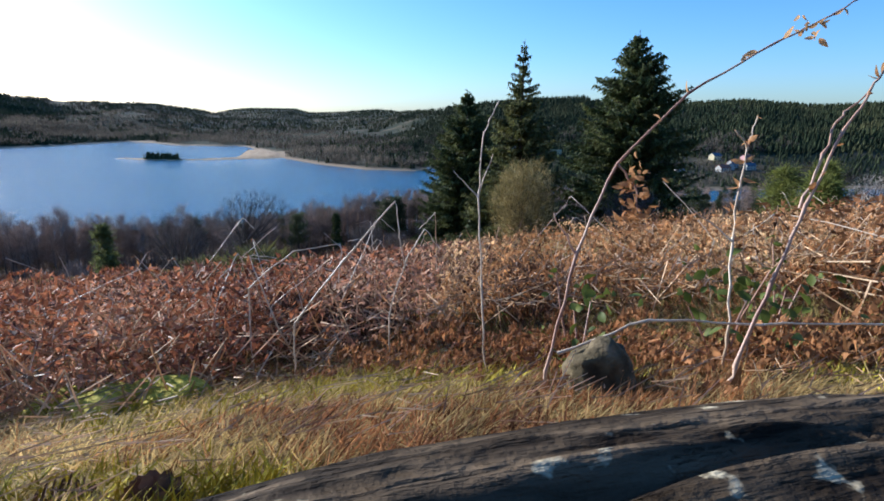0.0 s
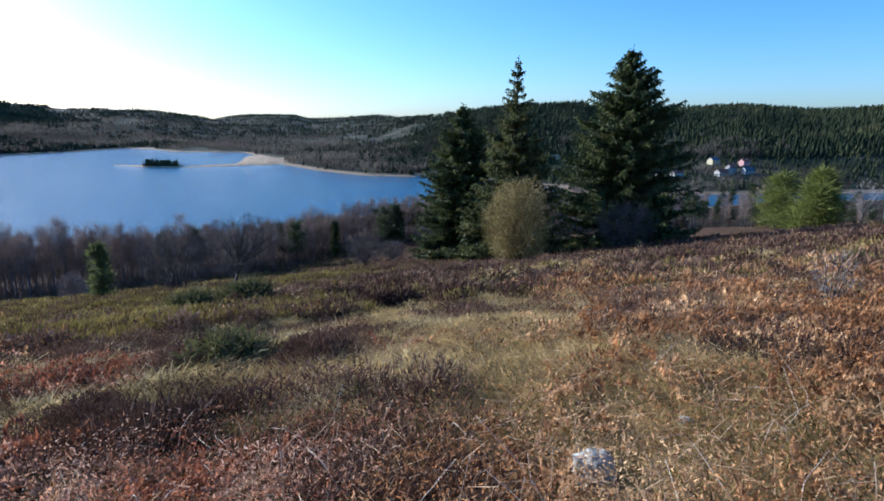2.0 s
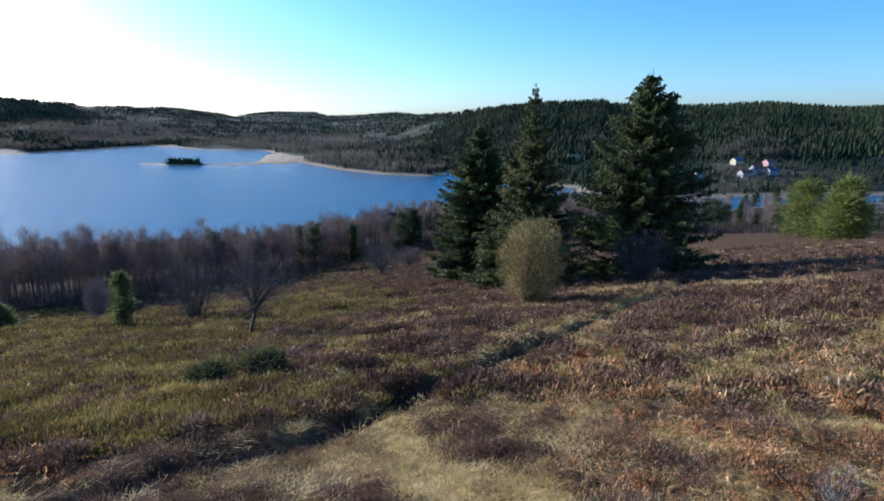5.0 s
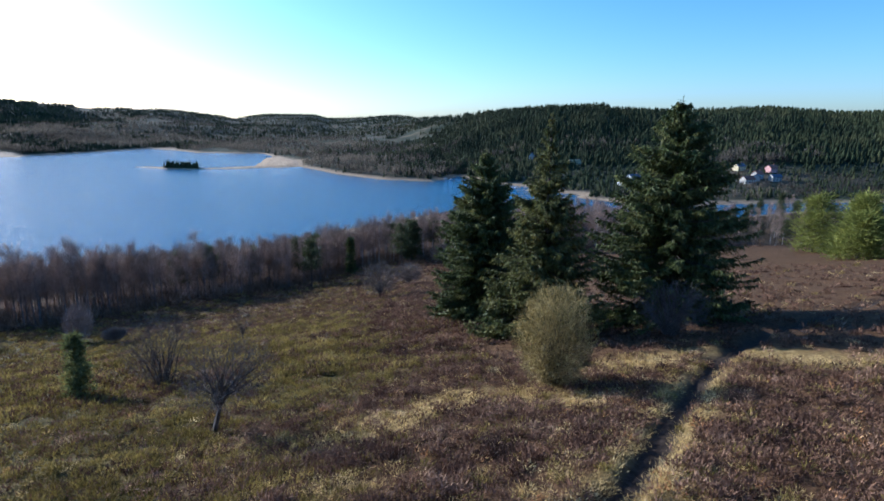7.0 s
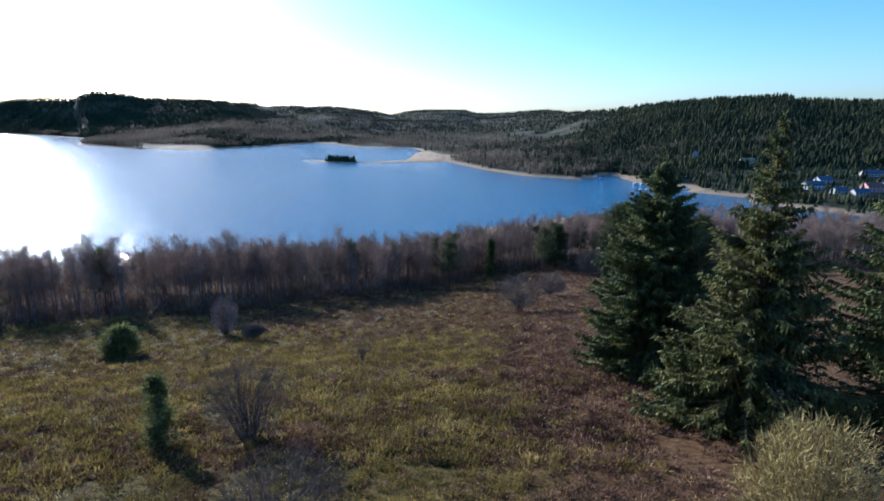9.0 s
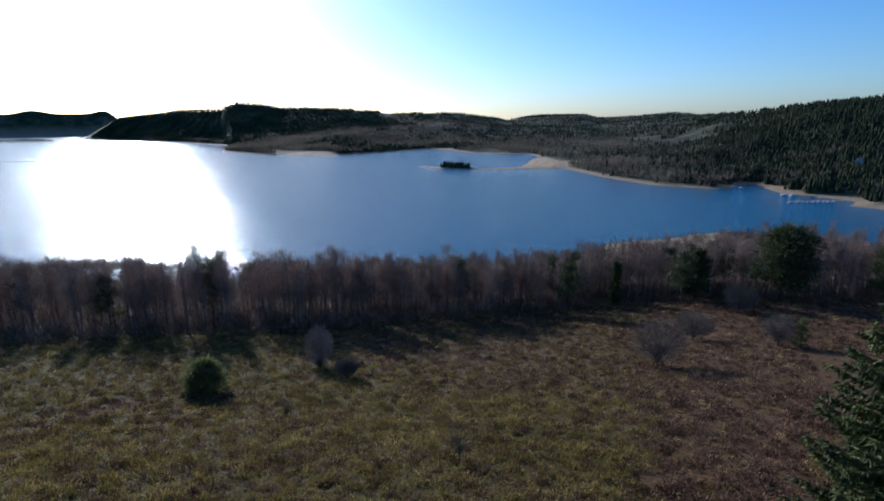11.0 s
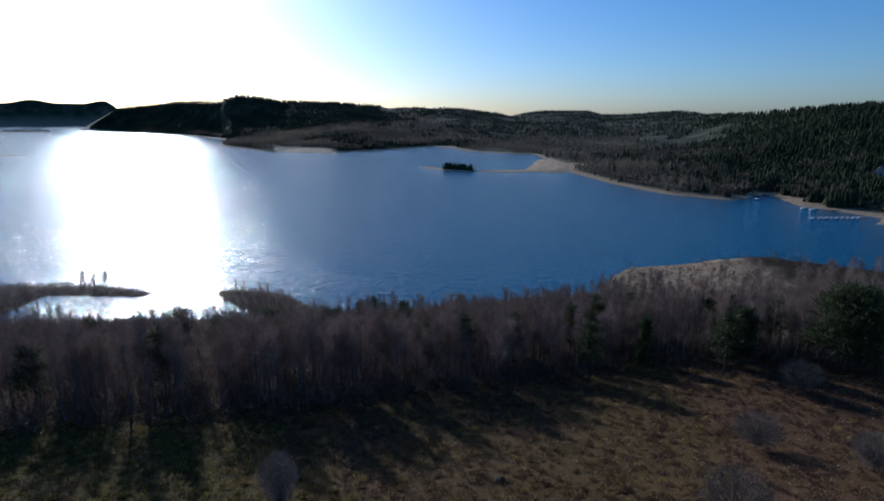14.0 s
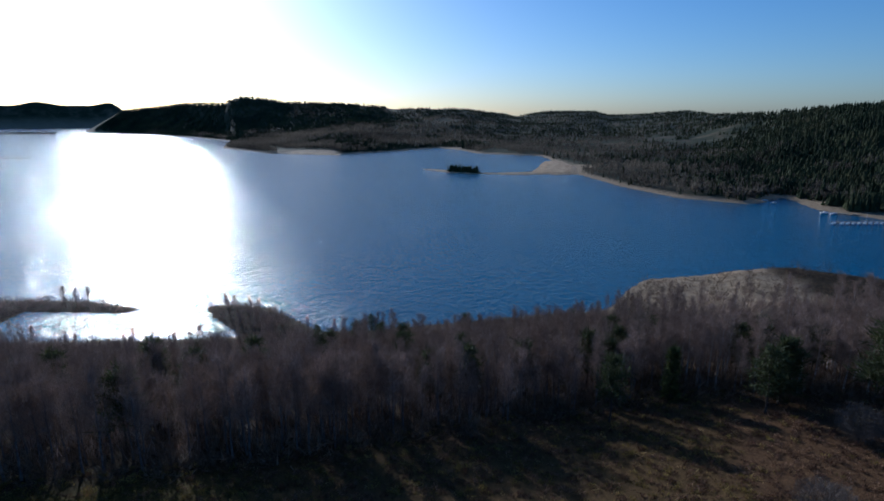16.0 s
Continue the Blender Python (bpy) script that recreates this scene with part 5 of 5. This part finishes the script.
    l.new(co.outputs["Object"], t2.inputs["Vector"])
    r2 = nn.new("ShaderNodeValToRGB")
    r2.color_ramp.elements[0].position, r2.color_ramp.elements[0].color = 0.63, (0, 0, 0, 1)
    r2.color_ramp.elements[1].position, r2.color_ramp.elements[1].color = 0.69, (1, 1, 1, 1)
    l.new(t2.outputs["Fac"], r2.inputs["Fac"])
    mx = nn.new("ShaderNodeMix")
    mx.data_type = "RGBA"
    mx.inputs["B"].default_value = (0.5, 0.42, 0.27, 1)          # lichen specks
    l.new(r2.outputs["Color"], mx.inputs["Factor"])
    l.new(r.outputs["Color"], mx.inputs["A"])
    l.new(mx.outputs["Result"], nn["Principled BSDF"].inputs["Base Color"])
    nn["Principled BSDF"].inputs["Roughness"].default_value = 0.85
    nn["Principled BSDF"].inputs["Specular IOR Level"].default_value = 0.06
    b = nn.new("ShaderNodeBump")
    b.inputs["Distance"].default_value = 0.009
    l.new(t.outputs["Fac"], b.inputs["Height"])
    t3 = nn.new("ShaderNodeTexNoise")
    t3.inputs["Scale"].default_value, t3.inputs["Detail"].default_value = 160, 8
    l.new(co.outputs["Object"], t3.inputs["Vector"])
    b3 = nn.new("ShaderNodeBump")
    b3.inputs["Distance"].default_value = 0.003
    l.new(t3.outputs["Fac"], b3.inputs["Height"])
    l.new(b.outputs["Normal"], b3.inputs["Normal"])
    l.new(b3.outputs["Normal"], nn["Principled BSDF"].inputs["Normal"])
    ob = new("weathered_log", mesh_from("weathered_log", V, F, [m], smooth=True))
    ob.matrix_basis = pose(0, 0.106, -0.058, 0, 0, SLAB_TURN)
    tagged(ob, "weathered grey split log with cracked grain and lichen", "log")


weathered_log()


def rock(name, x, y, size, mats, label, seed, sink=0.3):
    bm = bmesh.new()
    bmesh.ops.create_icosphere(bm, subdivisions=4, radius=1)
    for v in bm.verts:
        q = v.co.copy()
        k = 1 + 0.28 * noise.noise(q * 1.3 + Vector((seed, 0, 0))) + 0.1 * noise.noise(q * 3.5 + Vector((0, seed, 0))) + 0.04 * noise.noise(q * 9)
        v.co = Vector((q.x * size[0], q.y * size[1], q.z * size[2])) * k
    for f in bm.faces:
        f.smooth = True
    me = bpy.data.meshes.new(name)
    bm.to_mesh(me)
    bm.free()
    me.materials.append(mats)
    ob = new(name, me)
    ob.matrix_basis = pose(x, y, ground_at(x, y) + size[2] * (1 - 2 * sink), 0, 0, seed * 40)
    return tagged(ob, label, "rock")


M_ROCK = mat("pale_rock", [(0.2, 0.17, 0.125), (0.42, 0.37, 0.28), (0.55, 0.5, 0.4)], 14, 0.85, bump=0.008, fine=60)
M_DARKROCK = mat("mossy_rock", [(0.025, 0.02, 0.01), (0.085, 0.065, 0.032), (0.2, 0.15, 0.085)], 22, 0.9, bump=0.006, fine=90)
rock("mossy_rock", 0.22, 0.69, (0.046, 0.046, 0.052), M_DARKROCK, "small mossy dark rock in the grass", 1)
rock("pale_rock", 1.16, 2.58, (0.13, 0.12, 0.13), M_ROCK, "pale grey rock among dead bracken", 2)
rock("white_rock", 9.55, 13.3, (0.16, 0.12, 0.12), M_ROCK, "small white rock in the heather", 3)
rock("pale_rock", 1.9, 3.2, (0.05, 0.04, 0.035), M_ROCK, "small pale stone on bare ground", 4)
rock("grey_boulder", -49.4, 127.4, (0.9, 0.7, 0.5), M_DARKROCK, "dark boulder at the edge of the shade", 6)


def pine_cone(x, y, turn):
    ob = thing("pine_cone", x, y, ground_at(x, y) - 0.006, "brown open pine cone lying in the grass", "cone", "cones by the log", turn)
    V, F = [], []
    core_v, core_f = tubes([(-0.03, 0, 0)], [(0.03, 0, 0)], [0.012], [0.004], 6)
    for k in range(70):
        t = k / 69
        a = k * 2.4
        r = 0.023 * math.sin(math.pi * (0.15 + 0.8 * t)) + 0.004
        c = np.array([-0.032 + 0.062 * t, 0, 0])
        d = np.array([0.35, math.cos(a), math.sin(a)])
        s = np.array([0, -math.sin(a), math.cos(a)]) * 0.007
        n = len(V)
        V += [c + d * 0.006 - s * .5, c + d * 0.006 + s * .5, c + d * r + s, c + d * (r + .004), c + d * r - s]
        F += [(n, n + 1, n + 2), (n, n + 2, n + 3), (n, n + 3, n + 4)]
    hung("scale", mesh_from("scale", V, F, [M_CONE]), ob)
    hung("core", mesh_from("core", core_v, core_f, [M_CONE]), ob)


M_CONE = mat("cone_scales", [(0.06, 0.03, 0.018), (0.18, 0.1, 0.06)], 60, 0.7, island=0.3)
pine_cone(-0.352, 0.44, 30)
pine_cone(-0.245, 0.415, 150)

# a cushion of bright moss before the bracken
for mx_, my_, ms in ((-0.66, 0.99, 0.09), (-0.54, 1.02, 0.08), (-0.79, 1.03, 0.085), (-0.62, 1.06, 0.07)):
    rock("moss_cushion", mx_, my_, (ms, ms * 0.8, 0.035), M_MOSS, "low cushion of yellow-green moss", mx_ * 9, 0.45)


DRY_LEAVES = [leaf_mesh("dry_leaf", 0.02, 0.011, c, M_BRACKEN) for c in (-0.6, 0.5, 1.1)]
GREEN_LEAVES = [leaf_mesh("leaf", 0.022, 0.015, c, M_LEAF) for c in (-0.4, -0.15, 0.2)]


def stalk(name, points, r0, material, label, leaves=0, forks=()):
    """A dead stem through a few places, tapering, with shrivelled leaves near its end."""
    ob = new(name)
    ob.location = points[0]
    tagged(ob, label, "plant stem", "dead stems by the log")
    o = np.array(points[0])

    def run(pts, ra, rb, kind):
        p = np.array(pts, float) - o
        t = np.linspace(0, len(p) - 1, (len(p) - 1) * 5 + 1)
        q = np.column_stack([np.interp(t, np.arange(len(p)), p[:, k]) for k in range(3)])
        q[1:-1] = (q[:-2] + 8 * q[1:-1] + q[2:]) / 10 + rng.normal(0, .0012, q[1:-1].shape)
        rad = np.linspace(ra, rb, len(q)) * (1 + 0.35 * (np.arange(len(q)) % 5 == 0))
        v, f = tube_along(q, rad, 6)
        hung(kind, mesh_from(kind, v, f, [material], smooth=True), ob)
        return q
    r0 *= 0.52
    q = run(points, r0, r0 * 0.45, "main_stem")
    for fk in forks:
        run(fk, r0 * 0.7, r0 * 0.35, "side_stem")
    for c in q[rng.integers(int(len(q) * .45), len(q), leaves)] if leaves else ():
        set_leaf("shrivelled_leaf", DRY_LEAVES[int(rng.integers(3))], ob, c, rng.uniform(.4, .9))
    return ob


def lower(p):
    """The same places, with a foot set in the ground."""
    x, y, z = p[0]
    return [(x, y, ground_at(x, y) - 0.02)] + list(p)


stalk("upright_stalk", lower([(0.083, 0.915, -0.476), (0.074, 0.955, -0.307), (0.065, 0.996, -0.137), (0.074, 1.023, -0.022), (0.101, 1.036, 0.033)]), 0.0042, M_STALK, "tall pale upright dead stalk",
      forks=[[(0.065, 0.996, -0.137), (0.02, 1.0, -0.09)], [(0.066, 1.0, -0.13), (0.09, 1.0, -0.06)]])
stalk("broken_stalk", lower([(-0.309, 1.082, -0.42), (-0.205, 1.114, -0.287), (-0.096, 1.143, -0.165), (-0.09, 1.126, -0.24), (-0.077, 1.112, -0.297)]), 0.0045, M_STALK, "broken pale bracken stalk bent over")
stalk("arching_bramble", lower([(0.142, 0.683, -0.329), (0.18, 0.72, -0.174), (0.235, 0.748, -0.055), (0.329, 0.771, 0.038), (0.45, 0.787, 0.106), (0.495, 0.792, 0.129), (0.563, 0.801, 0.166)]), 0.0042, M_REDSTALK, "long arching bramble stem with shrivelled leaves", 10,
      forks=[[(0.235, 0.748, -0.055), (0.262, 0.748, -0.085), (0.272, 0.745, -0.13)], [(0.18, 0.72, -0.174), (0.15, 0.73, -0.12)]])
bramble = bpy.data.objects["arching_bramble"]
for cx, cy, cz, n, cr in ((0.259, 0.741, -0.084, 34, 0.013), (0.255, 0.735, -0.12, 26, 0.011), (0.495, 0.793, 0.132, 7, 0.008), (0.505, 0.793, 0.12, 5, 0.006)):
    for c in np.array([cx, cy, cz]) - np.array(bramble.location) + rng.normal(0, cr, (n, 3)):
        set_leaf("dry_leaf", DRY_LEAVES[int(rng.integers(3))], bramble, c, rng.uniform(.4, .75), "curled rust-brown leaf")
stalk("forked_stalk", lower([(0.417, 0.75, -0.305), (0.423, 0.781, -0.178), (0.433, 0.802, -0.09), (0.443, 0.815, -0.035), (0.459, 0.826, 0.01)]), 0.004, M_STALK, "forked pale stalk with dry seed head", 12,
      forks=[[(0.443, 0.815, -0.035), (0.42, 0.81, -0.01)], [(0.425, 0.784, -0.17), (0.36, 0.79, -0.12)]])
stalk("broken_stalk", lower([(-0.458, 1.243, -0.392), (-0.352, 1.264, -0.306), (-0.237, 1.268, -0.288), (-0.244, 1.247, -0.377)]), 0.0042, M_STALK, "pale bent bracken stalk")
stalk("red_bramble", lower([(0.352, 0.611, -0.285), (0.398, 0.635, -0.185), (0.436, 0.656, -0.096), (0.484, 0.678, -0.007), (0.514, 0.689, 0.04), (0.54, 0.7, 0.075)]), 0.0052, M_REDSTALK, "thick reddish bramble stem", 8,
      forks=[[(0.433, 0.66, -0.1), (0.457, 0.67, -0.034), (0.484, 0.69, 0.01), (0.519, 0.7, 0.037)]])
stalk("broken_stalk", lower([(-0.114, 1.134, -0.418), (-0.078, 1.163, -0.298), (-0.036, 1.179, -0.232), (-0.005, 1.169, -0.273)]), 0.0038, M_STALK, "short bent bracken stalk")
stalk("fallen_stalk", [(0.16, 0.70, -0.31), (0.283, 0.71, -0.262), (0.437, 0.709, -0.268), (0.605, 0.709, -0.266), (0.75, 0.72, -0.29)], 0.004, M_STALK, "fallen dark stem lying over the plants")


def stalks_around():
    """More dead stalks of the same kind standing and lying in the bracken."""
    kinds = []
    for k in range(5):
        pts = [(0, 0, -0.05), (rng.normal(0, .05), rng.normal(0, .05), 0.2), (rng.normal(0.12, .08), rng.normal(0, .08), rng.uniform(.32, .45))]
        if k % 2:
            pts.append((pts[-1][0] + 0.06, pts[-1][1], pts[-1][2] - rng.uniform(.05, .14)))
        kinds.append(stalk("bracken_stalk", pts, 0.0042, M_STALK, "pale dead bracken stalk", 4 if k < 2 else 0))
        kinds[-1].matrix_basis = pose(-0.9 + 0.3 * k, 1.6 + 0.1 * k, ground_at(-0.9 + 0.3 * k, 1.6 + 0.1 * k), 0, 0, 70 * k)
    n = 0
    while n < 190:
        r = math.exp(rng.uniform(math.log(1.35), math.log(13)))
        a = radians(rng.uniform(-46, 44))
        x, y = -r * math.sin(a), r * math.cos(a)
        if bracken_zone(np.array([x]), np.array([y]))[0] < 0.25:
            continue
        n += 1
        o = copy_thing(kinds[n % 5], pose(x, y, ground_at(x, y), rng.normal(0, 38), rng.normal(0, 38), rng.uniform(0, 360)))
        s = rng.uniform(.5, 1.15)
        o.scale = (s, s, s)


stalks_around()


def bramble_leaves():
    for bx, by, n in ((0.24, 0.9, 34), (0.46, 0.84, 46), (0.62, 0.95, 46), (0.75, 0.8, 40)):
        ob = thing("bramble_bush", bx, by, ground_at(bx, by), "low green bramble leaves among dead stems", "plant", "bramble leaves")
        P = rng.normal(0, .05, (n, 3)) * np.array([1, 1, 0.8]) + np.array([0, 0, .1])
        for c in P:
            set_leaf("leaf", GREEN_LEAVES[int(rng.integers(3))], ob, c, rng.uniform(.6, 1.25))
        for c in P[:6]:
            lv, lf = tube_along([(0, 0, -0.03), c * 0.5 + rng.normal(0, .006, 3), c], [.002, .0017, .0012], 5)
            hung("stem", mesh_from("stem", lv, lf, [M_REDSTALK]), ob)


bramble_leaves()


# ---- the village, the beach and the boats across the water ----
def block(bm, x0, x1, y0, y1, z0, z1):
    v = [bm.verts.new(c) for c in ((x0, y0, z0), (x1, y0, z0), (x1, y1, z0), (x0, y1, z0), (x0, y0, z1), (x1, y0, z1), (x1, y1, z1), (x0, y1, z1))]
    for f in ((3, 2, 1, 0), (4, 5, 6, 7), (0, 1, 5, 4), (1, 2, 6, 5), (2, 3, 7, 6), (3, 0, 4, 7)):
        bm.faces.new([v[i] for i in f])


def plaster(name, c):
    return mat(name, [tuple(k * 0.8 for k in c), c], 0.8, 0.9, fine=4)


M_WALLS = {"white": plaster("white_render", (0.46, 0.43, 0.38)), "cream": plaster("cream_render", (0.62, 0.53, 0.33)), "pink": plaster("pink_render", (0.62, 0.36, 0.32)), "grey": plaster("grey_render", (0.48, 0.5, 0.5))}
M_ROOFS = {"slate": mat("slate_roof", [(0.06, 0.08, 0.11), (0.13, 0.16, 0.2)], 0.9, 0.6, fine=3), "tile": mat("tile_roof", [(0.18, 0.075, 0.05), (0.32, 0.15, 0.1)], 0.9, 0.8, fine=3), "straw": mat("lichen_roof", [(0.25, 0.2, 0.1), (0.4, 0.33, 0.18)], 0.7, 0.85, fine=3)}
M_PANE = mat("dark_window", [(0.02, 0.025, 0.03), (0.05, 0.06, 0.07)], 1.0, 0.15, spec=0.6)
M_BRICK = mat("chimney_brick", [(0.2, 0.1, 0.07), (0.34, 0.2, 0.15)], 2, 0.9)


def house(x, y, w, d, eaves, ridge, wall, roof, turn, label):
    ob = thing("house", x, y, ground_at(x, y) - 0.4, label, "house", "village houses", turn)
    bm = bmesh.new()
    block(bm, -w / 2, w / 2, -d / 2, d / 2, 0, eaves)
    # gables
    for sx in (-1, 1):
        a = [bm.verts.new((sx * w / 2, -d / 2, eaves)), bm.verts.new((sx * w / 2, d / 2, eaves)), bm.verts.new((sx * w / 2, 0, ridge - .1))]
        bm.faces.new(a if sx > 0 else a[::-1])
    part("wall", bm, M_WALLS[wall], ob)
    bm = bmesh.new()
    e, t = 0.5, 0.25
    slope = (ridge - eaves) / (d / 2)
    for sy in (-1, 1):
        p = [(-w / 2 - e, sy * (d / 2 + e), eaves - e * slope), (w / 2 + e, sy * (d / 2 + e), eaves - e * slope), (w / 2 + e, 0, ridge), (-w / 2 - e, 0, ridge)]
        lo, hi = [bm.verts.new(c) for c in p], [bm.verts.new((c[0], c[1], c[2] + t)) for c in p]
        for f in (lo, hi, (lo[0], lo[1], hi[1], hi[0]), (lo[1], lo[2], hi[2], hi[1]), (lo[3], lo[0], hi[0], hi[3])):
            bm.faces.new(f)
    bmesh.ops.recalc_face_normals(bm, faces=bm.faces)
    part("roof", bm, M_ROOFS[roof], ob)
    bm = bmesh.new()
    block(bm, w * .25, w * .25 + .7, -.35, .35, ridge - .8, ridge + 1.0)
    part("chimney", bm, M_BRICK, ob)
    for k in range(max(2, int(w / 3))):
        for lev in range(1 if eaves < 4 else 2):
            cx, cz = -w / 2 + w * (k + .5) / max(2, int(w / 3)), 1.6 + 2.6 * lev
            bm = bmesh.new()
            block(bm, cx - .5, cx + .5, -d / 2 - .03, -d / 2 + .05, cz - .6, cz + .7)
            part("window", bm, M_PANE, ob)


for hx, hy, w, d, e, r, wall, roof, turn, txt in (
        (323, 662, 12, 8, 5.5, 8.5, "cream", "slate", 25, "cream house with a slate roof among trees"),
        (303, 600, 13, 8, 5.0, 8.0, "white", "tile", 20, "white house with a red tiled roof"),
        (318, 612, 9, 7, 5.0, 8.0, "white", "slate", 60, "white gabled house with a slate roof"),
        (324, 622, 10, 8, 5.5, 9.0, "white", "tile", 30, "white village house with a tiled roof"),
        (356, 655, 11, 8, 5.5, 8.5, "pink", "tile", 25, "pink house with a tiled roof"),
        (338, 612, 11, 7, 5.0, 7.5, "white", "slate", 10, "long white house with a slate roof"),
        (168, 572, 15, 9, 4.0, 7.0, "grey", "slate", 18, "grey lakeside house with a blue slate roof"),
        (180, 548, 11, 7, 3.0, 5.5, "grey", "slate", 30, "low grey house by the water"),
        (98, 779, 9, 8, 5.5, 10.0, "white", "slate", 80, "white house with a steep pointed gable"),
        (144, 715, 14, 8, 3.2, 6.0, "cream", "straw", 12, "long low cream house on a meadow"),
        (186, 606, 13, 8, 3.4, 6.4, "grey", "slate", 24, "grey house with a blue slate roof behind the beach"),
        (208, 562, 14, 9, 5.0, 8.0, "pink", "tile", 20, "pink house with a red roof near the beach"),
        (222, 575, 10, 8, 5.0, 8.0, "white", "slate", 40, "white house with a slate roof near the beach"),
        (238, 646, 18, 8, 3.6, 6.0, "white", "slate", 15, "long white building with a low slate roof"),
        (250, 590, 12, 8, 4.5, 7.5, "white", "tile", 25, "white house with a tiled roof by the road"),
        (192, 541, 12, 7, 3.0, 5.5, "white", "slate", 20, "low white pavilion by the shore")):
    house(hx, hy, w, d, e, r, wall, roof, turn, txt)

M_HULL = mat("boat_paint", [(0.6, 0.6, 0.6), (0.8, 0.8, 0.8)], 1.5, 0.35, spec=0.5)
M_DECKWOOD = mat("grey_planks", [(0.2, 0.17, 0.13), (0.36, 0.32, 0.26)], 1.2, 0.85)
M_MAST = mat("alloy_mast", [(0.5, 0.5, 0.5), (0.6, 0.6, 0.6)], 1, 0.4)


def boat(x, y, turn, length=6.0, mast=False):
    ob = thing("sailing_boat" if mast else "motor_boat", x, y, WATER, "white sailing boat with a bare mast at the jetty" if mast else "small white boat moored at the jetty", "boat", "boats at the jetty", turn)
    n, V, F = 9, [], []
    for i in range(n):
        t = i / (n - 1)
        b = 1.1 * (1 - max(0, t - .35) ** 2 / .43) * (0.85 + .15 * min(1, t * 4))
        xx = (t - .5) * length
        V += [(xx, -b, .85 + .25 * t), (xx, -b * .75, 0.1), (xx, 0, -.35 + .3 * t * t), (xx, b * .75, 0.1), (xx, b, .85 + .25 * t)]
    for i in range(n - 1):
        for k in range(4):
            a = i * 5 + k
            F.append((a, a + 1, a + 6, a + 5))
        F.append((i * 5 + 4, i * 5, i * 5 + 5, i * 5 + 9))
    F.append((0, 4, 3, 2))
    bm = bmesh.new()
    vs = [bm.verts.new(v) for v in V]
    for f in F:
        bm.faces.new([vs[i] for i in f])
    bm.faces.new([vs[i] for i in (0, 2, 1)])
    bmesh.ops.recalc_face_normals(bm, faces=bm.faces)
    part("hull", bm, M_HULL, ob)
    bm = bmesh.new()
    block(bm, -.9, 1.1, -.65, .65, .9, 1.65)
    bmesh.ops.bevel(bm, geom=bm.edges[:], offset=.15, segments=2, affect="EDGES")
    part("cabin", bm, M_HULL, ob)
    if mast:
        v, f = tubes([(0.6, 0, 1), (0.6, 0, 2)], [(0.6, 0, 9.5), (-2.4, 0, 2.0)], .09, .05, 6)
        hung("mast", mesh_from("mast", v, f, [M_MAST]), ob)


boat(25.5, 556, 62, 7, True)
for k in range(8):
    boat(31 + 3.6 * k, 559 + 2.1 * k, 62 + 4 * (k % 3), 5.5 + 0.5 * (k % 2), k == 4)
boat(24, 609, 20, 6)
boat(30, 607, 35, 6)
boat(-18, 664, 25, 6)
boat(-11, 650, 25, 5)


def jetty(x0, y0, x1, y1, label):
    L = math.hypot(x1 - x0, y1 - y0)
    ob = new("jetty")
    ob.matrix_basis = pose(x0, y0, WATER, 0, 0, math.degrees(math.atan2(y1 - y0, x1 - x0)))
    tagged(ob, label, "jetty", "jetties")
    n = int(L / 1.2)
    bm = bmesh.new()
    block(bm, 0, 1.1, -1, 1, .55, .68)
    me = bpy.data.meshes.new("plank")
    bm.to_mesh(me)
    bm.free()
    me.materials.append(M_DECKWOOD)
    for k in range(n):
        hung("plank", me, ob).location = (k * 1.2, 0, 0)
    bm = bmesh.new()
    block(bm, -.12, .12, -.12, .12, -2.5, 1.1)
    me = bpy.data.meshes.new("pile")
    bm.to_mesh(me)
    bm.free()
    me.materials.append(M_DECKWOOD)
    for k in range(int(L / 5) + 1):
        for sy in (-1.13, 1.13):
            hung("pile", me, ob).location = (k * 5, sy, 0)


jetty(64, 585, 24, 561, "wooden jetty with moored white boats")
jetty(48, 612, 20, 612, "short wooden jetty off the beach")
jetty(0, 696, -16, 668, "sloping wooden landing stage")
